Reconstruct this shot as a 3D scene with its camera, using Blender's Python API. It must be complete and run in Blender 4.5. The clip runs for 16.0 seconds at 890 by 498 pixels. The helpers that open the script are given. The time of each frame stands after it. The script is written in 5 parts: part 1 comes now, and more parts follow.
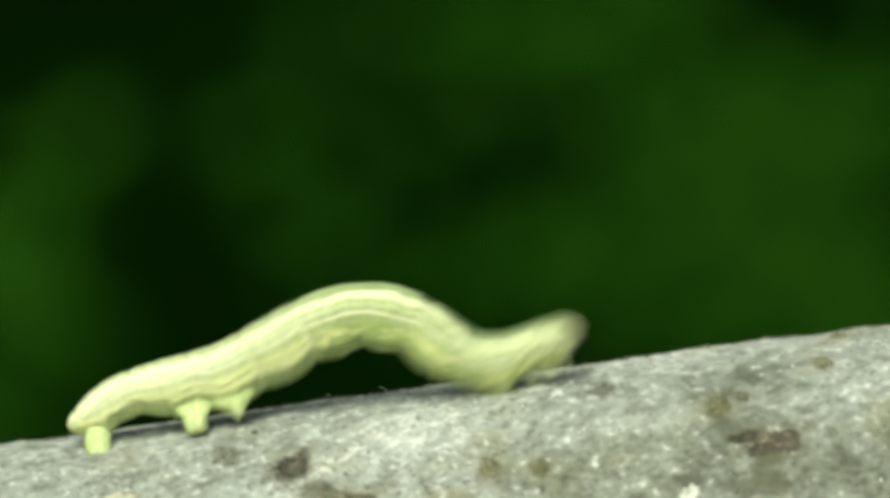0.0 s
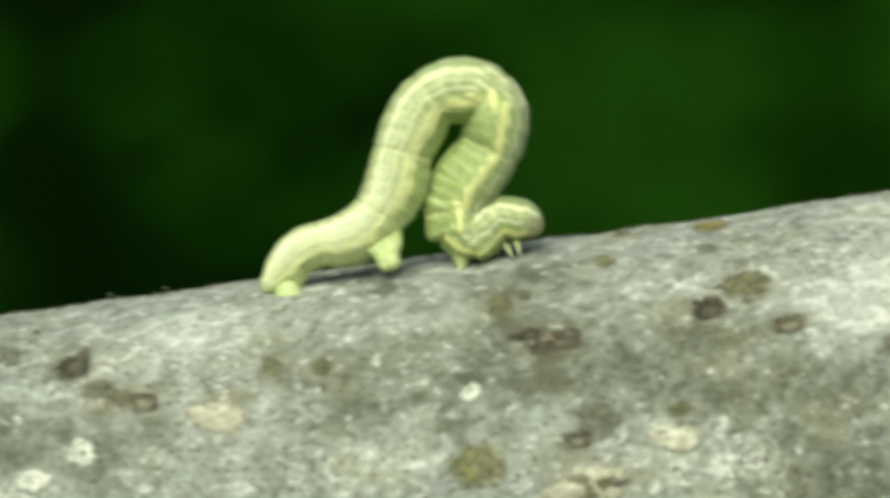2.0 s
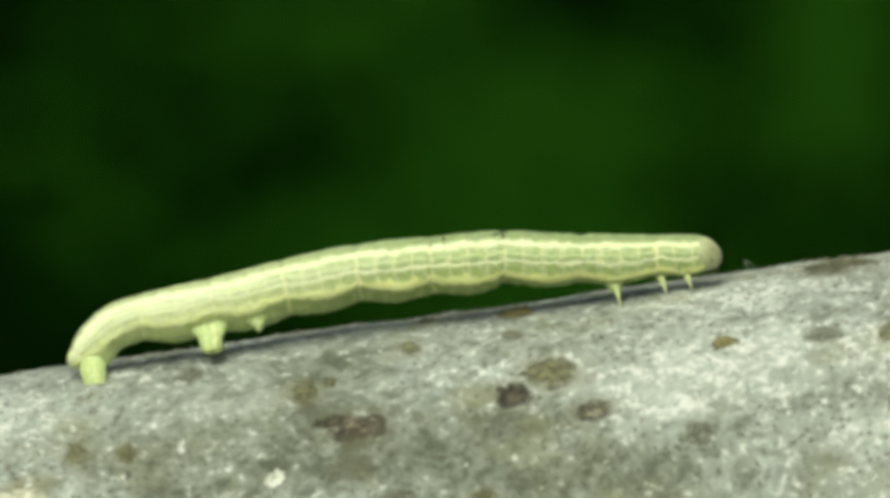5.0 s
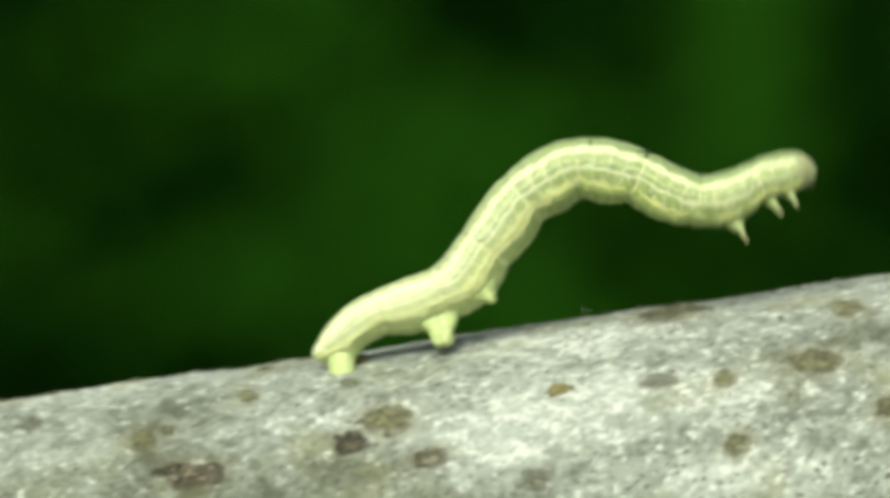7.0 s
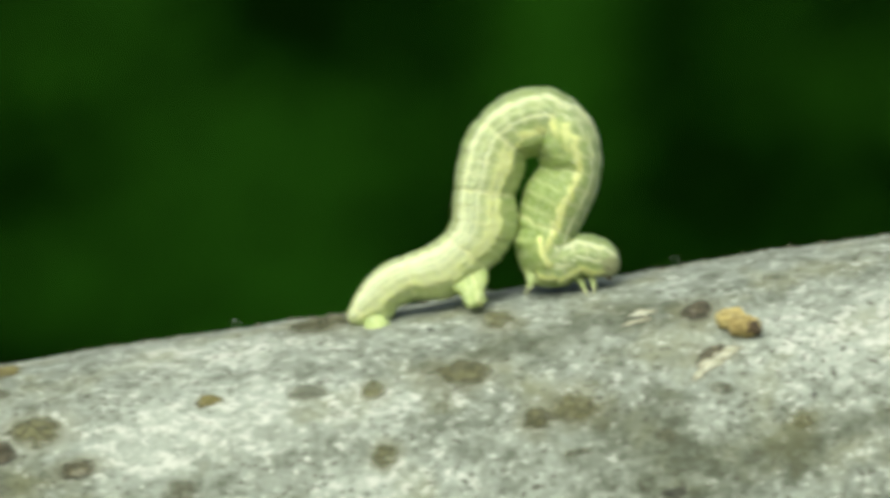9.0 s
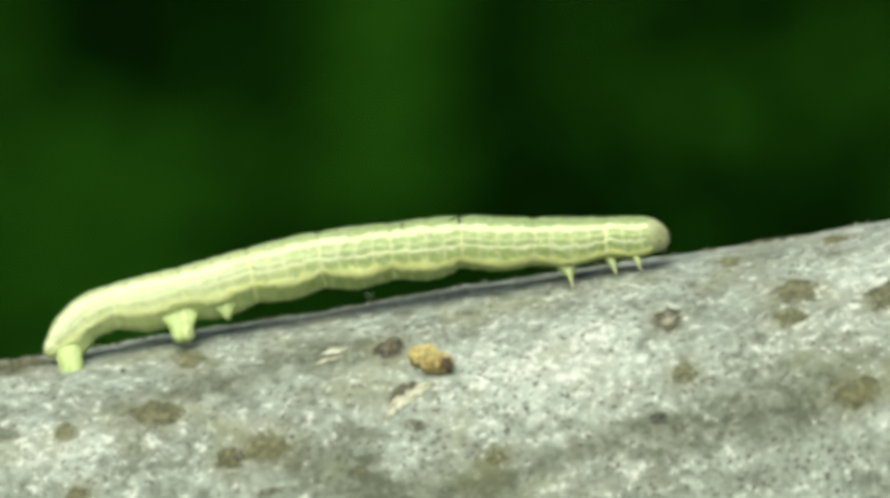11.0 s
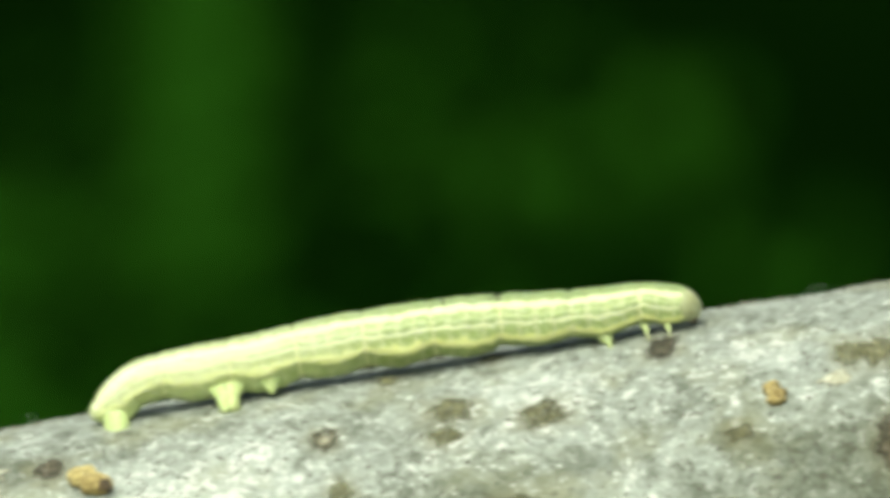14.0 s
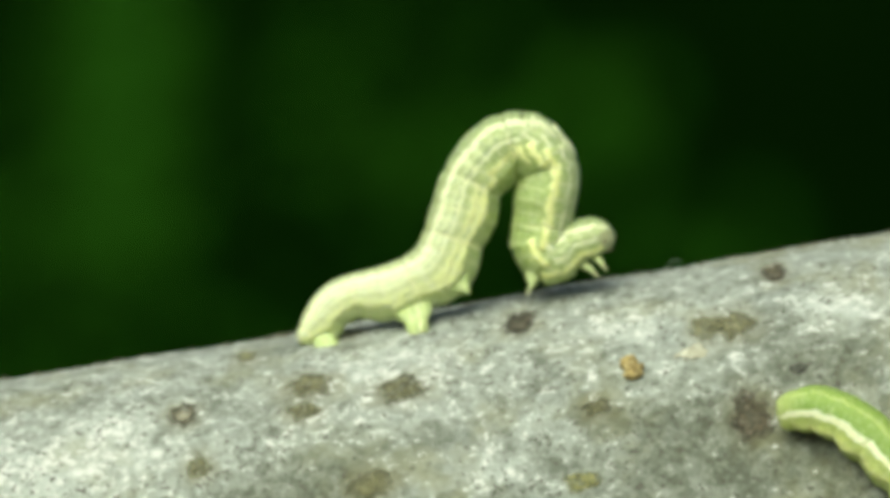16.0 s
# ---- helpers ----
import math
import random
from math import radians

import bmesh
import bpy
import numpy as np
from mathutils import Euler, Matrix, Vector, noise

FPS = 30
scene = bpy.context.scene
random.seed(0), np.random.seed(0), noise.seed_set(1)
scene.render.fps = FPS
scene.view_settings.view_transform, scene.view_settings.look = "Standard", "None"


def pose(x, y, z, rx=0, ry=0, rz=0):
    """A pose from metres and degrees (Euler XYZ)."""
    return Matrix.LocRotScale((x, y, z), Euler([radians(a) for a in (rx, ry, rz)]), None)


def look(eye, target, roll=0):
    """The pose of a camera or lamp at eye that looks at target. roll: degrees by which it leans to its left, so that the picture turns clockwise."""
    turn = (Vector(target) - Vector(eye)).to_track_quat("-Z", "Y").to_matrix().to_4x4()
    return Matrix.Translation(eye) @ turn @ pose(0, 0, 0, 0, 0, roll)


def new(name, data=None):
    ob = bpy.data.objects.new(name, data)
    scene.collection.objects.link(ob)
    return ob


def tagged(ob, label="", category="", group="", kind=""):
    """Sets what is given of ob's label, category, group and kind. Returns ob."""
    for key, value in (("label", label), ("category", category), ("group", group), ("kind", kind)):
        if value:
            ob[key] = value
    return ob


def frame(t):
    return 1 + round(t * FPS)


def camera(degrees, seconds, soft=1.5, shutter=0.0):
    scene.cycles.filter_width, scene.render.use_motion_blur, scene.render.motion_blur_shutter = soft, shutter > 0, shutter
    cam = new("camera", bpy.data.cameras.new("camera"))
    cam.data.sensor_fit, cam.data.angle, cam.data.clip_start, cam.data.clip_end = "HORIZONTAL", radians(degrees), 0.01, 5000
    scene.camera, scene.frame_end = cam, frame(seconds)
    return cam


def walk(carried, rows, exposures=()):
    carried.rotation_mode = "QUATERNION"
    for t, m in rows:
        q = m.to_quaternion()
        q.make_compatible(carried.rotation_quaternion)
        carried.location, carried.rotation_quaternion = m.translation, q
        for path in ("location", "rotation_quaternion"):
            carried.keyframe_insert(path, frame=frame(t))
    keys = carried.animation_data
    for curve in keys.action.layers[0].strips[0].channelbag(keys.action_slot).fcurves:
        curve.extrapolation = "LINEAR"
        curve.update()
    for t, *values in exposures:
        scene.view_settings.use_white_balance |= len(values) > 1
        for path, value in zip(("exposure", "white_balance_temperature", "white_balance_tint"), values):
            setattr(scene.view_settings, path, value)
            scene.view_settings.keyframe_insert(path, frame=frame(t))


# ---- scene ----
# ------------------------------------------------------------ camera and its way
MM = 0.001
cam = camera(2.0, 16.0, soft=4.5, shutter=0.8)
cam.data.dof.use_dof = True
cam.data.dof.focus_distance = 1.040
cam.data.dof.aperture_fstop = 88
walk(cam, [
    (0, pose(-0.266 * MM, -1041.36 * MM, 0.142 * MM, 90, -0.389, 0)),
    (0.5, pose(0.858 * MM, -1040.04 * MM, -0.456 * MM, 90, -0.314, 0)),
    (1, pose(2.929 * MM, -1039.55 * MM, -2.113 * MM, 90, -0.392, 0)),
    (1.5, pose(3.406 * MM, -1041.94 * MM, -3.625 * MM, 90, -0.350, 0)),
    (2, pose(8.618 * MM, -1040.59 * MM, -3.909 * MM, 90, -0.222, 0)),
    (2.5, pose(9.995 * MM, -1040.19 * MM, -2.083 * MM, 90, -0.111, 0)),
    (3, pose(13.237 * MM, -1041.41 * MM, 0.304 * MM, 90, -0.033, 0)),
    (3.5, pose(15.593 * MM, -1039.70 * MM, 1.140 * MM, 90, 0.003, 0)),
    (5.8, pose(17.368 * MM, -1043.58 * MM, -0.933 * MM, 90, -0.304, 0)),
    (6, pose(19.944 * MM, -1044.25 * MM, -0.766 * MM, 90, -0.187, 0)),
    (6.5, pose(22.059 * MM, -1049.37 * MM, 0.555 * MM, 90, -0.011, 0)),
    (7, pose(23.152 * MM, -1048.25 * MM, 1.629 * MM, 90, 0.025, 0)),
    (7.5, pose(29.634 * MM, -1049.62 * MM, 2.543 * MM, 90, -0.081, 0)),
    (8, pose(32.036 * MM, -1047.03 * MM, 2.361 * MM, 90, 0.130, 0)),
    (8.5, pose(34.079 * MM, -1047.40 * MM, 2.200 * MM, 90, 0.038, 0)),
    (9, pose(37.476 * MM, -1047.44 * MM, 2.079 * MM, 90, 0.064, 0)),
    (9.5, pose(41.644 * MM, -1046.61 * MM, 2.583 * MM, 90, 0.168, 0)),
    (9.7, pose(43.384 * MM, -1045.35 * MM, 2.860 * MM, 90, 0.223, 0)),
    (11.8, pose(51.253 * MM, -1045.87 * MM, 4.776 * MM, 90, 1.144, 0)),
    (12, pose(51.539 * MM, -1045.52 * MM, 5.287 * MM, 90, 1.124, 0)),
    (12.5, pose(55.425 * MM, -1049.81 * MM, 5.607 * MM, 90, 1.104, 0)),
    (13, pose(59.863 * MM, -1053.12 * MM, 7.171 * MM, 90, 1.152, 0)),
    (13.5, pose(61.542 * MM, -1058.74 * MM, 7.889 * MM, 90, 1.243, 0)),
    (14, pose(64.217 * MM, -1055.06 * MM, 8.225 * MM, 90, 1.347, 0)),
    (14.5, pose(67.255 * MM, -1056.13 * MM, 7.644 * MM, 90, 1.309, 0)),
    (15, pose(68.014 * MM, -1056.80 * MM, 7.392 * MM, 90, 1.396, 0)),
    (15.5, pose(70.207 * MM, -1055.57 * MM, 6.915 * MM, 90, 1.467, 0)),
    (16, pose(70.042 * MM, -1058.21 * MM, 7.073 * MM, 90, 1.449, 0)),
], exposures=[(t, e + 0.24, 6720 if t < 9 else 6580, -12.5) for t, e in (
    (0.0, 1.12), (0.5, 1.33), (1.0, 1.20), (1.5, 1.0), (2.0, 0.94), (2.5, 0.86), (3.0, 0.92), (3.5, 1.03), (5.8, 0.79), (6.0, 0.79), (6.5, 0.82), (7.0, 1.10), (7.5, 1.05),
    (8.0, 0.90), (8.5, 0.79), (9.0, 0.91), (9.5, 1.05), (12.0, 1.06), (13.0, 1.10), (13.5, 1.28), (14.0, 1.26), (14.5, 1.18), (15.0, 1.09), (16.0, 1.04))])

# ------------------------------------------------------------ daylight
world = bpy.data.worlds.new("sky")
scene.world = world
world.use_nodes = True
sky = world.node_tree.nodes.new("ShaderNodeTexSky")
sky.sky_type, sky.sun_disc = "NISHITA", False
sky.air_density, sky.dust_density, sky.ozone_density = 0.5, 5.0, 0.3
sky.sun_elevation, sky.sun_rotation = radians(47.8), radians(203)
world.node_tree.nodes["Background"].inputs[1].default_value = 0.054
world.node_tree.links.new(sky.outputs[0], world.node_tree.nodes["Background"].inputs[0])
sun = new("sun", bpy.data.lights.new("sun", "SUN"))
sun.data.energy, sun.data.angle, sun.data.color = 1.36, radians(58), (1.0, 0.97, 0.92)
sun.matrix_world = look((-0.26, -0.62, 0.74), (0, 0, 0))

# ------------------------------------------------------------ where the branch lies
BRANCH = pose(4.858 * MM, 0, -4.635 * MM, 0, -8.14, 0)   # its x runs along the top edge of the branch
RAD = 15.0                                              # radius of the branch, mm


# ------------------------------------------------------------ node helpers
def material(name):
    m = bpy.data.materials.new(name)
    m.use_nodes = True
    return m, m.node_tree.nodes, m.node_tree.links, m.node_tree.nodes["Principled BSDF"]


def noise_node(n, l, vector, scale, detail=4.0, rough=0.6, distort=0.0):
    t = n.new("ShaderNodeTexNoise")
    t.inputs["Scale"].default_value, t.inputs["Detail"].default_value = scale, detail
    t.inputs["Roughness"].default_value, t.inputs["Distortion"].default_value = rough, distort
    l.new(vector, t.inputs["Vector"])
    return t.outputs["Fac"]


def span(n, l, value, a, b, c=0.0, d=1.0):
    t = n.new("ShaderNodeMapRange")
    for i, v in enumerate((a, b, c, d)):
        t.inputs[i + 1].default_value = v
    l.new(value, t.inputs[0])
    return t.outputs[0]


def sums(n, l, op, a, b):
    t = n.new("ShaderNodeMath")
    t.operation = op
    for i, v in enumerate((a, b)):
        if isinstance(v, (int, float)):
            t.inputs[i].default_value = v
        else:
            l.new(v, t.inputs[i])
    return t.outputs[0]


def mixed(n, l, fac, a, b):
    t = n.new("ShaderNodeMix")
    t.data_type = "RGBA"
    for i, v in ((0, fac), (6, a), (7, b)):
        if isinstance(v, tuple):
            t.inputs[i].default_value = (*v, 1)
        elif isinstance(v, (int, float)):
            t.inputs[i].default_value = v
        else:
            l.new(v, t.inputs[i])
    return t.outputs[2]


def relief(n, l, height, bsdf, distance, strength=1.0):
    t = n.new("ShaderNodeBump")
    t.inputs["Strength"].default_value, t.inputs["Distance"].default_value = strength, distance
    l.new(height, t.inputs["Height"])
    l.new(t.outputs[0], bsdf.inputs["Normal"])


def attribute(n, name):
    t = n.new("ShaderNodeAttribute")
    t.attribute_name = name
    return t.outputs["Fac"]


# ------------------------------------------------------------ materials
def bark_material():
    m, n, l, b = material("grey_bark")
    v = n.new("ShaderNodeTexCoord").outputs["Object"]
    pale, dark, brown = (attribute(n, a) for a in ("pale", "dark", "brown"))
    broad = noise_node(n, l, v, 420, 5, 0.62, 0.4)
    mid = noise_node(n, l, v, 1300, 5, 0.65, 0.3)
    fine = noise_node(n, l, v, 2700, 5, 0.72)
    tone = sums(n, l, "ADD", sums(n, l, "MULTIPLY", broad, 0.24), sums(n, l, "MULTIPLY", mid, 0.36))
    tone = sums(n, l, "ADD", tone, sums(n, l, "MULTIPLY", fine, 0.40))
    warp = n.new("ShaderNodeVectorMath")
    warp.operation = "MULTIPLY_ADD"
    wob = n.new("ShaderNodeTexNoise")
    wob.inputs["Scale"].default_value = 1500
    l.new(v, wob.inputs["Vector"])
    l.new(wob.outputs["Color"], warp.inputs[0])
    warp.inputs[1].default_value = (0.0009, 0.0009, 0.0009)
    l.new(v, warp.inputs[2])
    scales = n.new("ShaderNodeTexVoronoi")
    scales.inputs["Scale"].default_value = 1250
    l.new(warp.outputs[0], scales.inputs["Vector"])
    grey = n.new("ShaderNodeSeparateColor")
    l.new(scales.outputs["Color"], grey.inputs[0])
    tone = sums(n, l, "ADD", tone, span(n, l, grey.outputs[0], 0, 1, -0.045, 0.045))
    tone = sums(n, l, "ADD", tone, sums(n, l, "MULTIPLY", pale, 0.12))
    tone = sums(n, l, "SUBTRACT", tone, sums(n, l, "MULTIPLY", dark, 0.06))
    colour = mixed(n, l, span(n, l, tone, 0.385, 0.625), (0.130, 0.140, 0.110), (0.415, 0.438, 0.398))
    # a bluish bloom
    colour = mixed(n, l, span(n, l, noise_node(n, l, v, 330, 3, 0.5), 0.55, 0.7, 0, 0.25), colour, (0.31, 0.335, 0.325))
    # olive algae film
    colour = mixed(n, l, span(n, l, noise_node(n, l, v, 260, 4, 0.6), 0.52, 0.7, 0, 0.55), colour, (0.24, 0.235, 0.135))
    colour = mixed(n, l, sums(n, l, "MULTIPLY", brown, 0.7), colour, (0.19, 0.168, 0.088))
    # old brown-grey film in patches
    film = n.new("ShaderNodeMix")
    film.data_type, film.blend_type = "RGBA", "MULTIPLY"
    l.new(sums(n, l, "MULTIPLY", dark, span(n, l, mid, 0.35, 0.62, 1.0, 0.55)), film.inputs[0])
    l.new(colour, film.inputs[6])
    film.inputs[7].default_value = (0.60, 0.60, 0.51, 1)
    colour = film.outputs[2]
    # crusts of white lichen
    white = sums(n, l, "ADD", sums(n, l, "ADD", fine, sums(n, l, "MULTIPLY", mid, 0.7)), sums(n, l, "MULTIPLY", pale, 0.08))
    white = sums(n, l, "SUBTRACT", white, sums(n, l, "MULTIPLY", dark, 0.07))
    colour = mixed(n, l, span(n, l, white, 0.945, 1.02, 0, 0.78), colour, (0.66, 0.65, 0.61))
    # dark pin-holes
    cells = n.new("ShaderNodeTexVoronoi")
    cells.inputs["Scale"].default_value = 1500
    l.new(v, cells.inputs["Vector"])
    holes = sums(n, l, "MULTIPLY", span(n, l, cells.outputs["Distance"], 0.28, 0.12), span(n, l, broad, 0.52, 0.62))
    colour = mixed(n, l, sums(n, l, "MULTIPLY", holes, 0.75), colour, (0.07, 0.065, 0.05))
    # pepper of tiny dark fruit bodies, in swarms
    swarm = noise_node(n, l, v, 230, 3, 0.6)
    pepper = n.new("ShaderNodeTexVoronoi")
    pepper.inputs["Scale"].default_value = 3600
    l.new(warp.outputs[0], pepper.inputs["Vector"])
    chosen = n.new("ShaderNodeSeparateColor")
    l.new(pepper.outputs["Color"], chosen.inputs[0])
    speck = sums(n, l, "MULTIPLY", span(n, l, pepper.outputs["Distance"], 0.42, 0.22), span(n, l, sums(n, l, "ADD", chosen.outputs[1], span(n, l, swarm, 0.35, 0.65, -0.45, 0.35)), 0.58, 0.68, 0, 0.9))
    colour = mixed(n, l, speck, colour, (0.075, 0.07, 0.052))
    speck = span(n, l, noise_node(n, l, v, 2400, 4, 0.65), 0.38, 0.30, 0, 0.7)
    colour = mixed(n, l, speck, colour, (0.10, 0.095, 0.07))
    l.new(colour, b.inputs["Base Color"])
    b.inputs["Roughness"].default_value = 0.88
    height = sums(n, l, "ADD", sums(n, l, "MULTIPLY", mid, 0.8), sums(n, l, "MULTIPLY", fine, 0.5))
    relief(n, l, height, b, 0.00032, 0.9)
    return m


def crusty_material(name, low, high, fleck, amount=0.4, rough=0.85, heart=None, cover=1.0):
    """Rough spots on the bark: two tones of one colour, with flecks."""
    m, n, l, b = material(name)
    info = n.new("ShaderNodeObjectInfo").outputs["Random"]
    v = n.new("ShaderNodeVectorMath")
    v.operation = "ADD"
    l.new(n.new("ShaderNodeTexCoord").outputs["Object"], v.inputs[0])
    l.new(info, v.inputs[1])
    v = v.outputs[0]
    mid = noise_node(n, l, v, 1300, 6, 0.7, 0.5)
    fine = noise_node(n, l, v, 3000, 3, 0.6)
    colour = mixed(n, l, span(n, l, sums(n, l, "ADD", mid, span(n, l, info, 0, 1, -0.06, 0.06)), 0.42, 0.58), low, high)
    colour = mixed(n, l, span(n, l, fine, 0.56, 0.68, 0, amount), colour, fleck)
    colour = mixed(n, l, span(n, l, noise_node(n, l, v, 4200, 3, 0.6), 0.46, 0.36, 0, 0.6), colour, tuple(0.35 * c for c in low))
    rim = attribute(n, "rim")
    if heart:
        inside = sums(n, l, "ADD", rim, span(n, l, mid, 0.3, 0.7, -0.25, 0.25))
        colour = mixed(n, l, span(n, l, inside, 0.55, 0.30, 0, 0.65), colour, heart)
    rim = sums(n, l, "ADD", rim, span(n, l, mid, 0.3, 0.7, -0.28, 0.28))
    rim = sums(n, l, "ADD", rim, span(n, l, fine, 0.3, 0.7, -0.16, 0.16))
    colour = mixed(n, l, span(n, l, rim, 0.80, 1.02, 0, 0.5), colour, (0.44, 0.43, 0.36))
    l.new(sums(n, l, "MULTIPLY", span(n, l, rim, 0.62, 1.06, cover, 0.0), span(n, l, fine, 0.38, 0.58, 0.6, 1.0) if cover < 1 else 1.0), b.inputs["Alpha"])
    l.new(colour, b.inputs["Base Color"])
    b.inputs["Roughness"].default_value = rough
    relief(n, l, sums(n, l, "ADD", mid, sums(n, l, "MULTIPLY", fine, 0.5)), b, 0.00025, 0.9)
    return m


def skin_material(name, rear, front, change, wash=1.0, rings=1.0):
    """Caterpillar skin: lengthwise stripes by the place between back (0), side ridge (0.8) and belly (1); rear and front have their own stripes."""
    m, n, l, b = material(name)
    along, band = attribute(n, "along"), attribute(n, "band")
    sep = n.new("ShaderNodeSeparateXYZ")
    l.new(n.new("ShaderNodeTexCoord").outputs["Object"], sep.inputs[0])
    place = n.new("ShaderNodeCombineXYZ")
    l.new(along, place.inputs[0])
    l.new(sums(n, l, "MULTIPLY", sep.outputs[1], 1000.0), place.inputs[1])
    l.new(sums(n, l, "MULTIPLY", sep.outputs[2], 1000.0), place.inputs[2])
    p = place.outputs[0]
    wob = noise_node(n, l, p, 0.9, 3, 0.6)
    fine = noise_node(n, l, p, 3.4, 4, 0.65)
    tiny = noise_node(n, l, p, 8.0, 3, 0.6)
    flat = n.new("ShaderNodeCombineXYZ")
    l.new(sums(n, l, "MULTIPLY", along, 1.0), flat.inputs[0])
    l.new(sums(n, l, "MULTIPLY", band, 9.0), flat.inputs[1])
    dashes = noise_node(n, l, flat.outputs[0], 2.6, 3, 0.55)
    w = sums(n, l, "ADD", band, span(n, l, wob, 0.2, 0.8, -0.050, 0.050))
    w = sums(n, l, "ADD", w, span(n, l, fine, 0.2, 0.8, -0.055, 0.055))
    stripes = []
    for stops in (rear, front):
        ramp = n.new("ShaderNodeValToRGB")
        l.new(w, ramp.inputs[0])
        for i, (at, c) in enumerate(sorted(stops)):
            e = ramp.color_ramp.elements[0] if i == 0 else ramp.color_ramp.elements[-1] if i == len(stops) - 1 else ramp.color_ramp.elements.new(at)
            e.position, e.color = at, (*c, 1)
        stripes.append(ramp.outputs[0])
    ahead = span(n, l, sums(n, l, "ADD", along, span(n, l, wob, 0.2, 0.8, -1.5, 1.5)), change[0], change[1])
    colour = mixed(n, l, ahead, stripes[0], stripes[1])
    # rows of broken dark dashes between the stripes
    rows = n.new("ShaderNodeValToRGB")
    l.new(w, rows.inputs[0])
    for i, (at, c) in enumerate(((0.27, 0.0), (0.70, 0.0), (0.31, 1.0), (0.35, 1.0), (0.39, 0.0), (0.43, 0.0), (0.46, 0.9), (0.49, 0.9), (0.52, 0.0), (0.60, 0.0), (0.63, 0.6))):
        e = rows.color_ramp.elements[i] if i < 2 else rows.color_ramp.elements.new(at)
        e.position, e.color = at, (c, c, c, 1)
    dash = sums(n, l, "MULTIPLY", rows.outputs[0], span(n, l, dashes, 0.46, 0.60, 0, 0.7 * wash))
    colour = mixed(n, l, sums(n, l, "MULTIPLY", dash, span(n, l, ahead, 0, 1, 0.5, 1)), colour, (0.27, 0.31, 0.14))
    # pale grains
    colour = mixed(n, l, span(n, l, tiny, 0.54, 0.68, 0, 0.55 * wash), colour, (0.80, 0.82, 0.58))
    # wrinkles across the belly
    ribs = sums(n, l, "SINE", sums(n, l, "ADD", sums(n, l, "MULTIPLY", along, 11.0), span(n, l, fine, 0.3, 0.7, -0.9, 0.9)), 0.0)
    colour = mixed(n, l, sums(n, l, "MULTIPLY", span(n, l, ribs, 0.35, 0.95, 0, 0.42), span(n, l, w, 0.85, 0.92)), colour, (0.62, 0.66, 0.34))
    # joints between the body rings: pale on the sides, dark on the back
    turn = sums(n, l, "MULTIPLY", sums(n, l, "SUBTRACT", along, 10.12), 2.483)
    jitter = span(n, l, fine, 0.3, 0.7, -0.2, 0.2)
    crease = span(n, l, sums(n, l, "COSINE", sums(n, l, "ADD", turn, jitter), 0.0), 0.97, 0.997, 0, 0.55 * rings)
    crease = sums(n, l, "MULTIPLY", crease, span(n, l, wob, 0.38, 0.58, 0.25, 1.0))
    colour = mixed(n, l, crease, colour, mixed(n, l, span(n, l, w, 0.13, 0.19), (0.20, 0.23, 0.09), (0.86, 0.84, 0.48)))
    small = span(n, l, sums(n, l, "COSINE", sums(n, l, "ADD", sums(n, l, "MULTIPLY", turn, 4.0), sums(n, l, "MULTIPLY", jitter, 4.0)), 0.0), 0.72, 1.0, 0, 0.5 * rings)
    small = sums(n, l, "MULTIPLY", small, span(n, l, w, 0.80, 0.70))
    colour = mixed(n, l, small, colour, mixed(n, l, span(n, l, w, 0.13, 0.19), (0.28, 0.31, 0.14), (0.72, 0.72, 0.45)))
    l.new(colour, b.inputs["Base Color"])
    b.inputs["Roughness"].default_value = 0.44
    b.inputs["Subsurface Weight"].default_value = 0.4
    b.inputs["Subsurface Radius"].default_value = (1.0, 0.95, 0.40)
    b.inputs["Subsurface Scale"].default_value = 0.00024
    height = sums(n, l, "ADD", fine, sums(n, l, "MULTIPLY", tiny, 0.7))
    height = sums(n, l, "SUBTRACT", height, sums(n, l, "MULTIPLY", sums(n, l, "ADD", crease, small), 0.22))
    relief(n, l, height, b, 0.00011, 0.9)
    return m


def plain_skin(name, colour, dark, rough=0.4, sss=0.4):
    m, n, l, b = material(name)
    v = n.new("ShaderNodeTexCoord").outputs["Object"]
    f = noise_node(n, l, v, 2600, 4, 0.6)
    skin = mixed(n, l, span(n, l, noise_node(n, l, v, 1300, 3, 0.6), 0.38, 0.62), colour, dark)
    l.new(mixed(n, l, span(n, l, f, 0.50, 0.72, 0, 0.4), skin, tuple(min(0.9, 1.5 * c) for c in colour)), b.inputs["Base Color"])
    b.inputs["Roughness"].default_value = rough
    b.inputs["Subsurface Weight"].default_value = sss
    b.inputs["Subsurface Radius"].default_value = (1.0, 0.95, 0.4)
    b.inputs["Subsurface Scale"].default_value = 0.0005
    relief(n, l, f, b, 0.00006, 0.5)
    return m


def leaf_material():
    m, n, l, b = material("foliage")
    r = n.new("ShaderNodeNewGeometry").outputs["Random Per Island"]
    v = n.new("ShaderNodeTexCoord").outputs["Object"]
    f = noise_node(n, l, v, 300, 3, 0.5)
    c = mixed(n, l, r, (0.0195, 0.075, 0.0058), (0.037, 0.131, 0.0103))
    l.new(mixed(n, l, span(n, l, f, 0.3, 0.7, 0, 0.4), c, (0.030, 0.112, 0.009)), b.inputs["Base Color"])
    b.inputs["Roughness"].default_value = 0.75
    b.inputs["Specular IOR Level"].default_value = 0.0
    return m


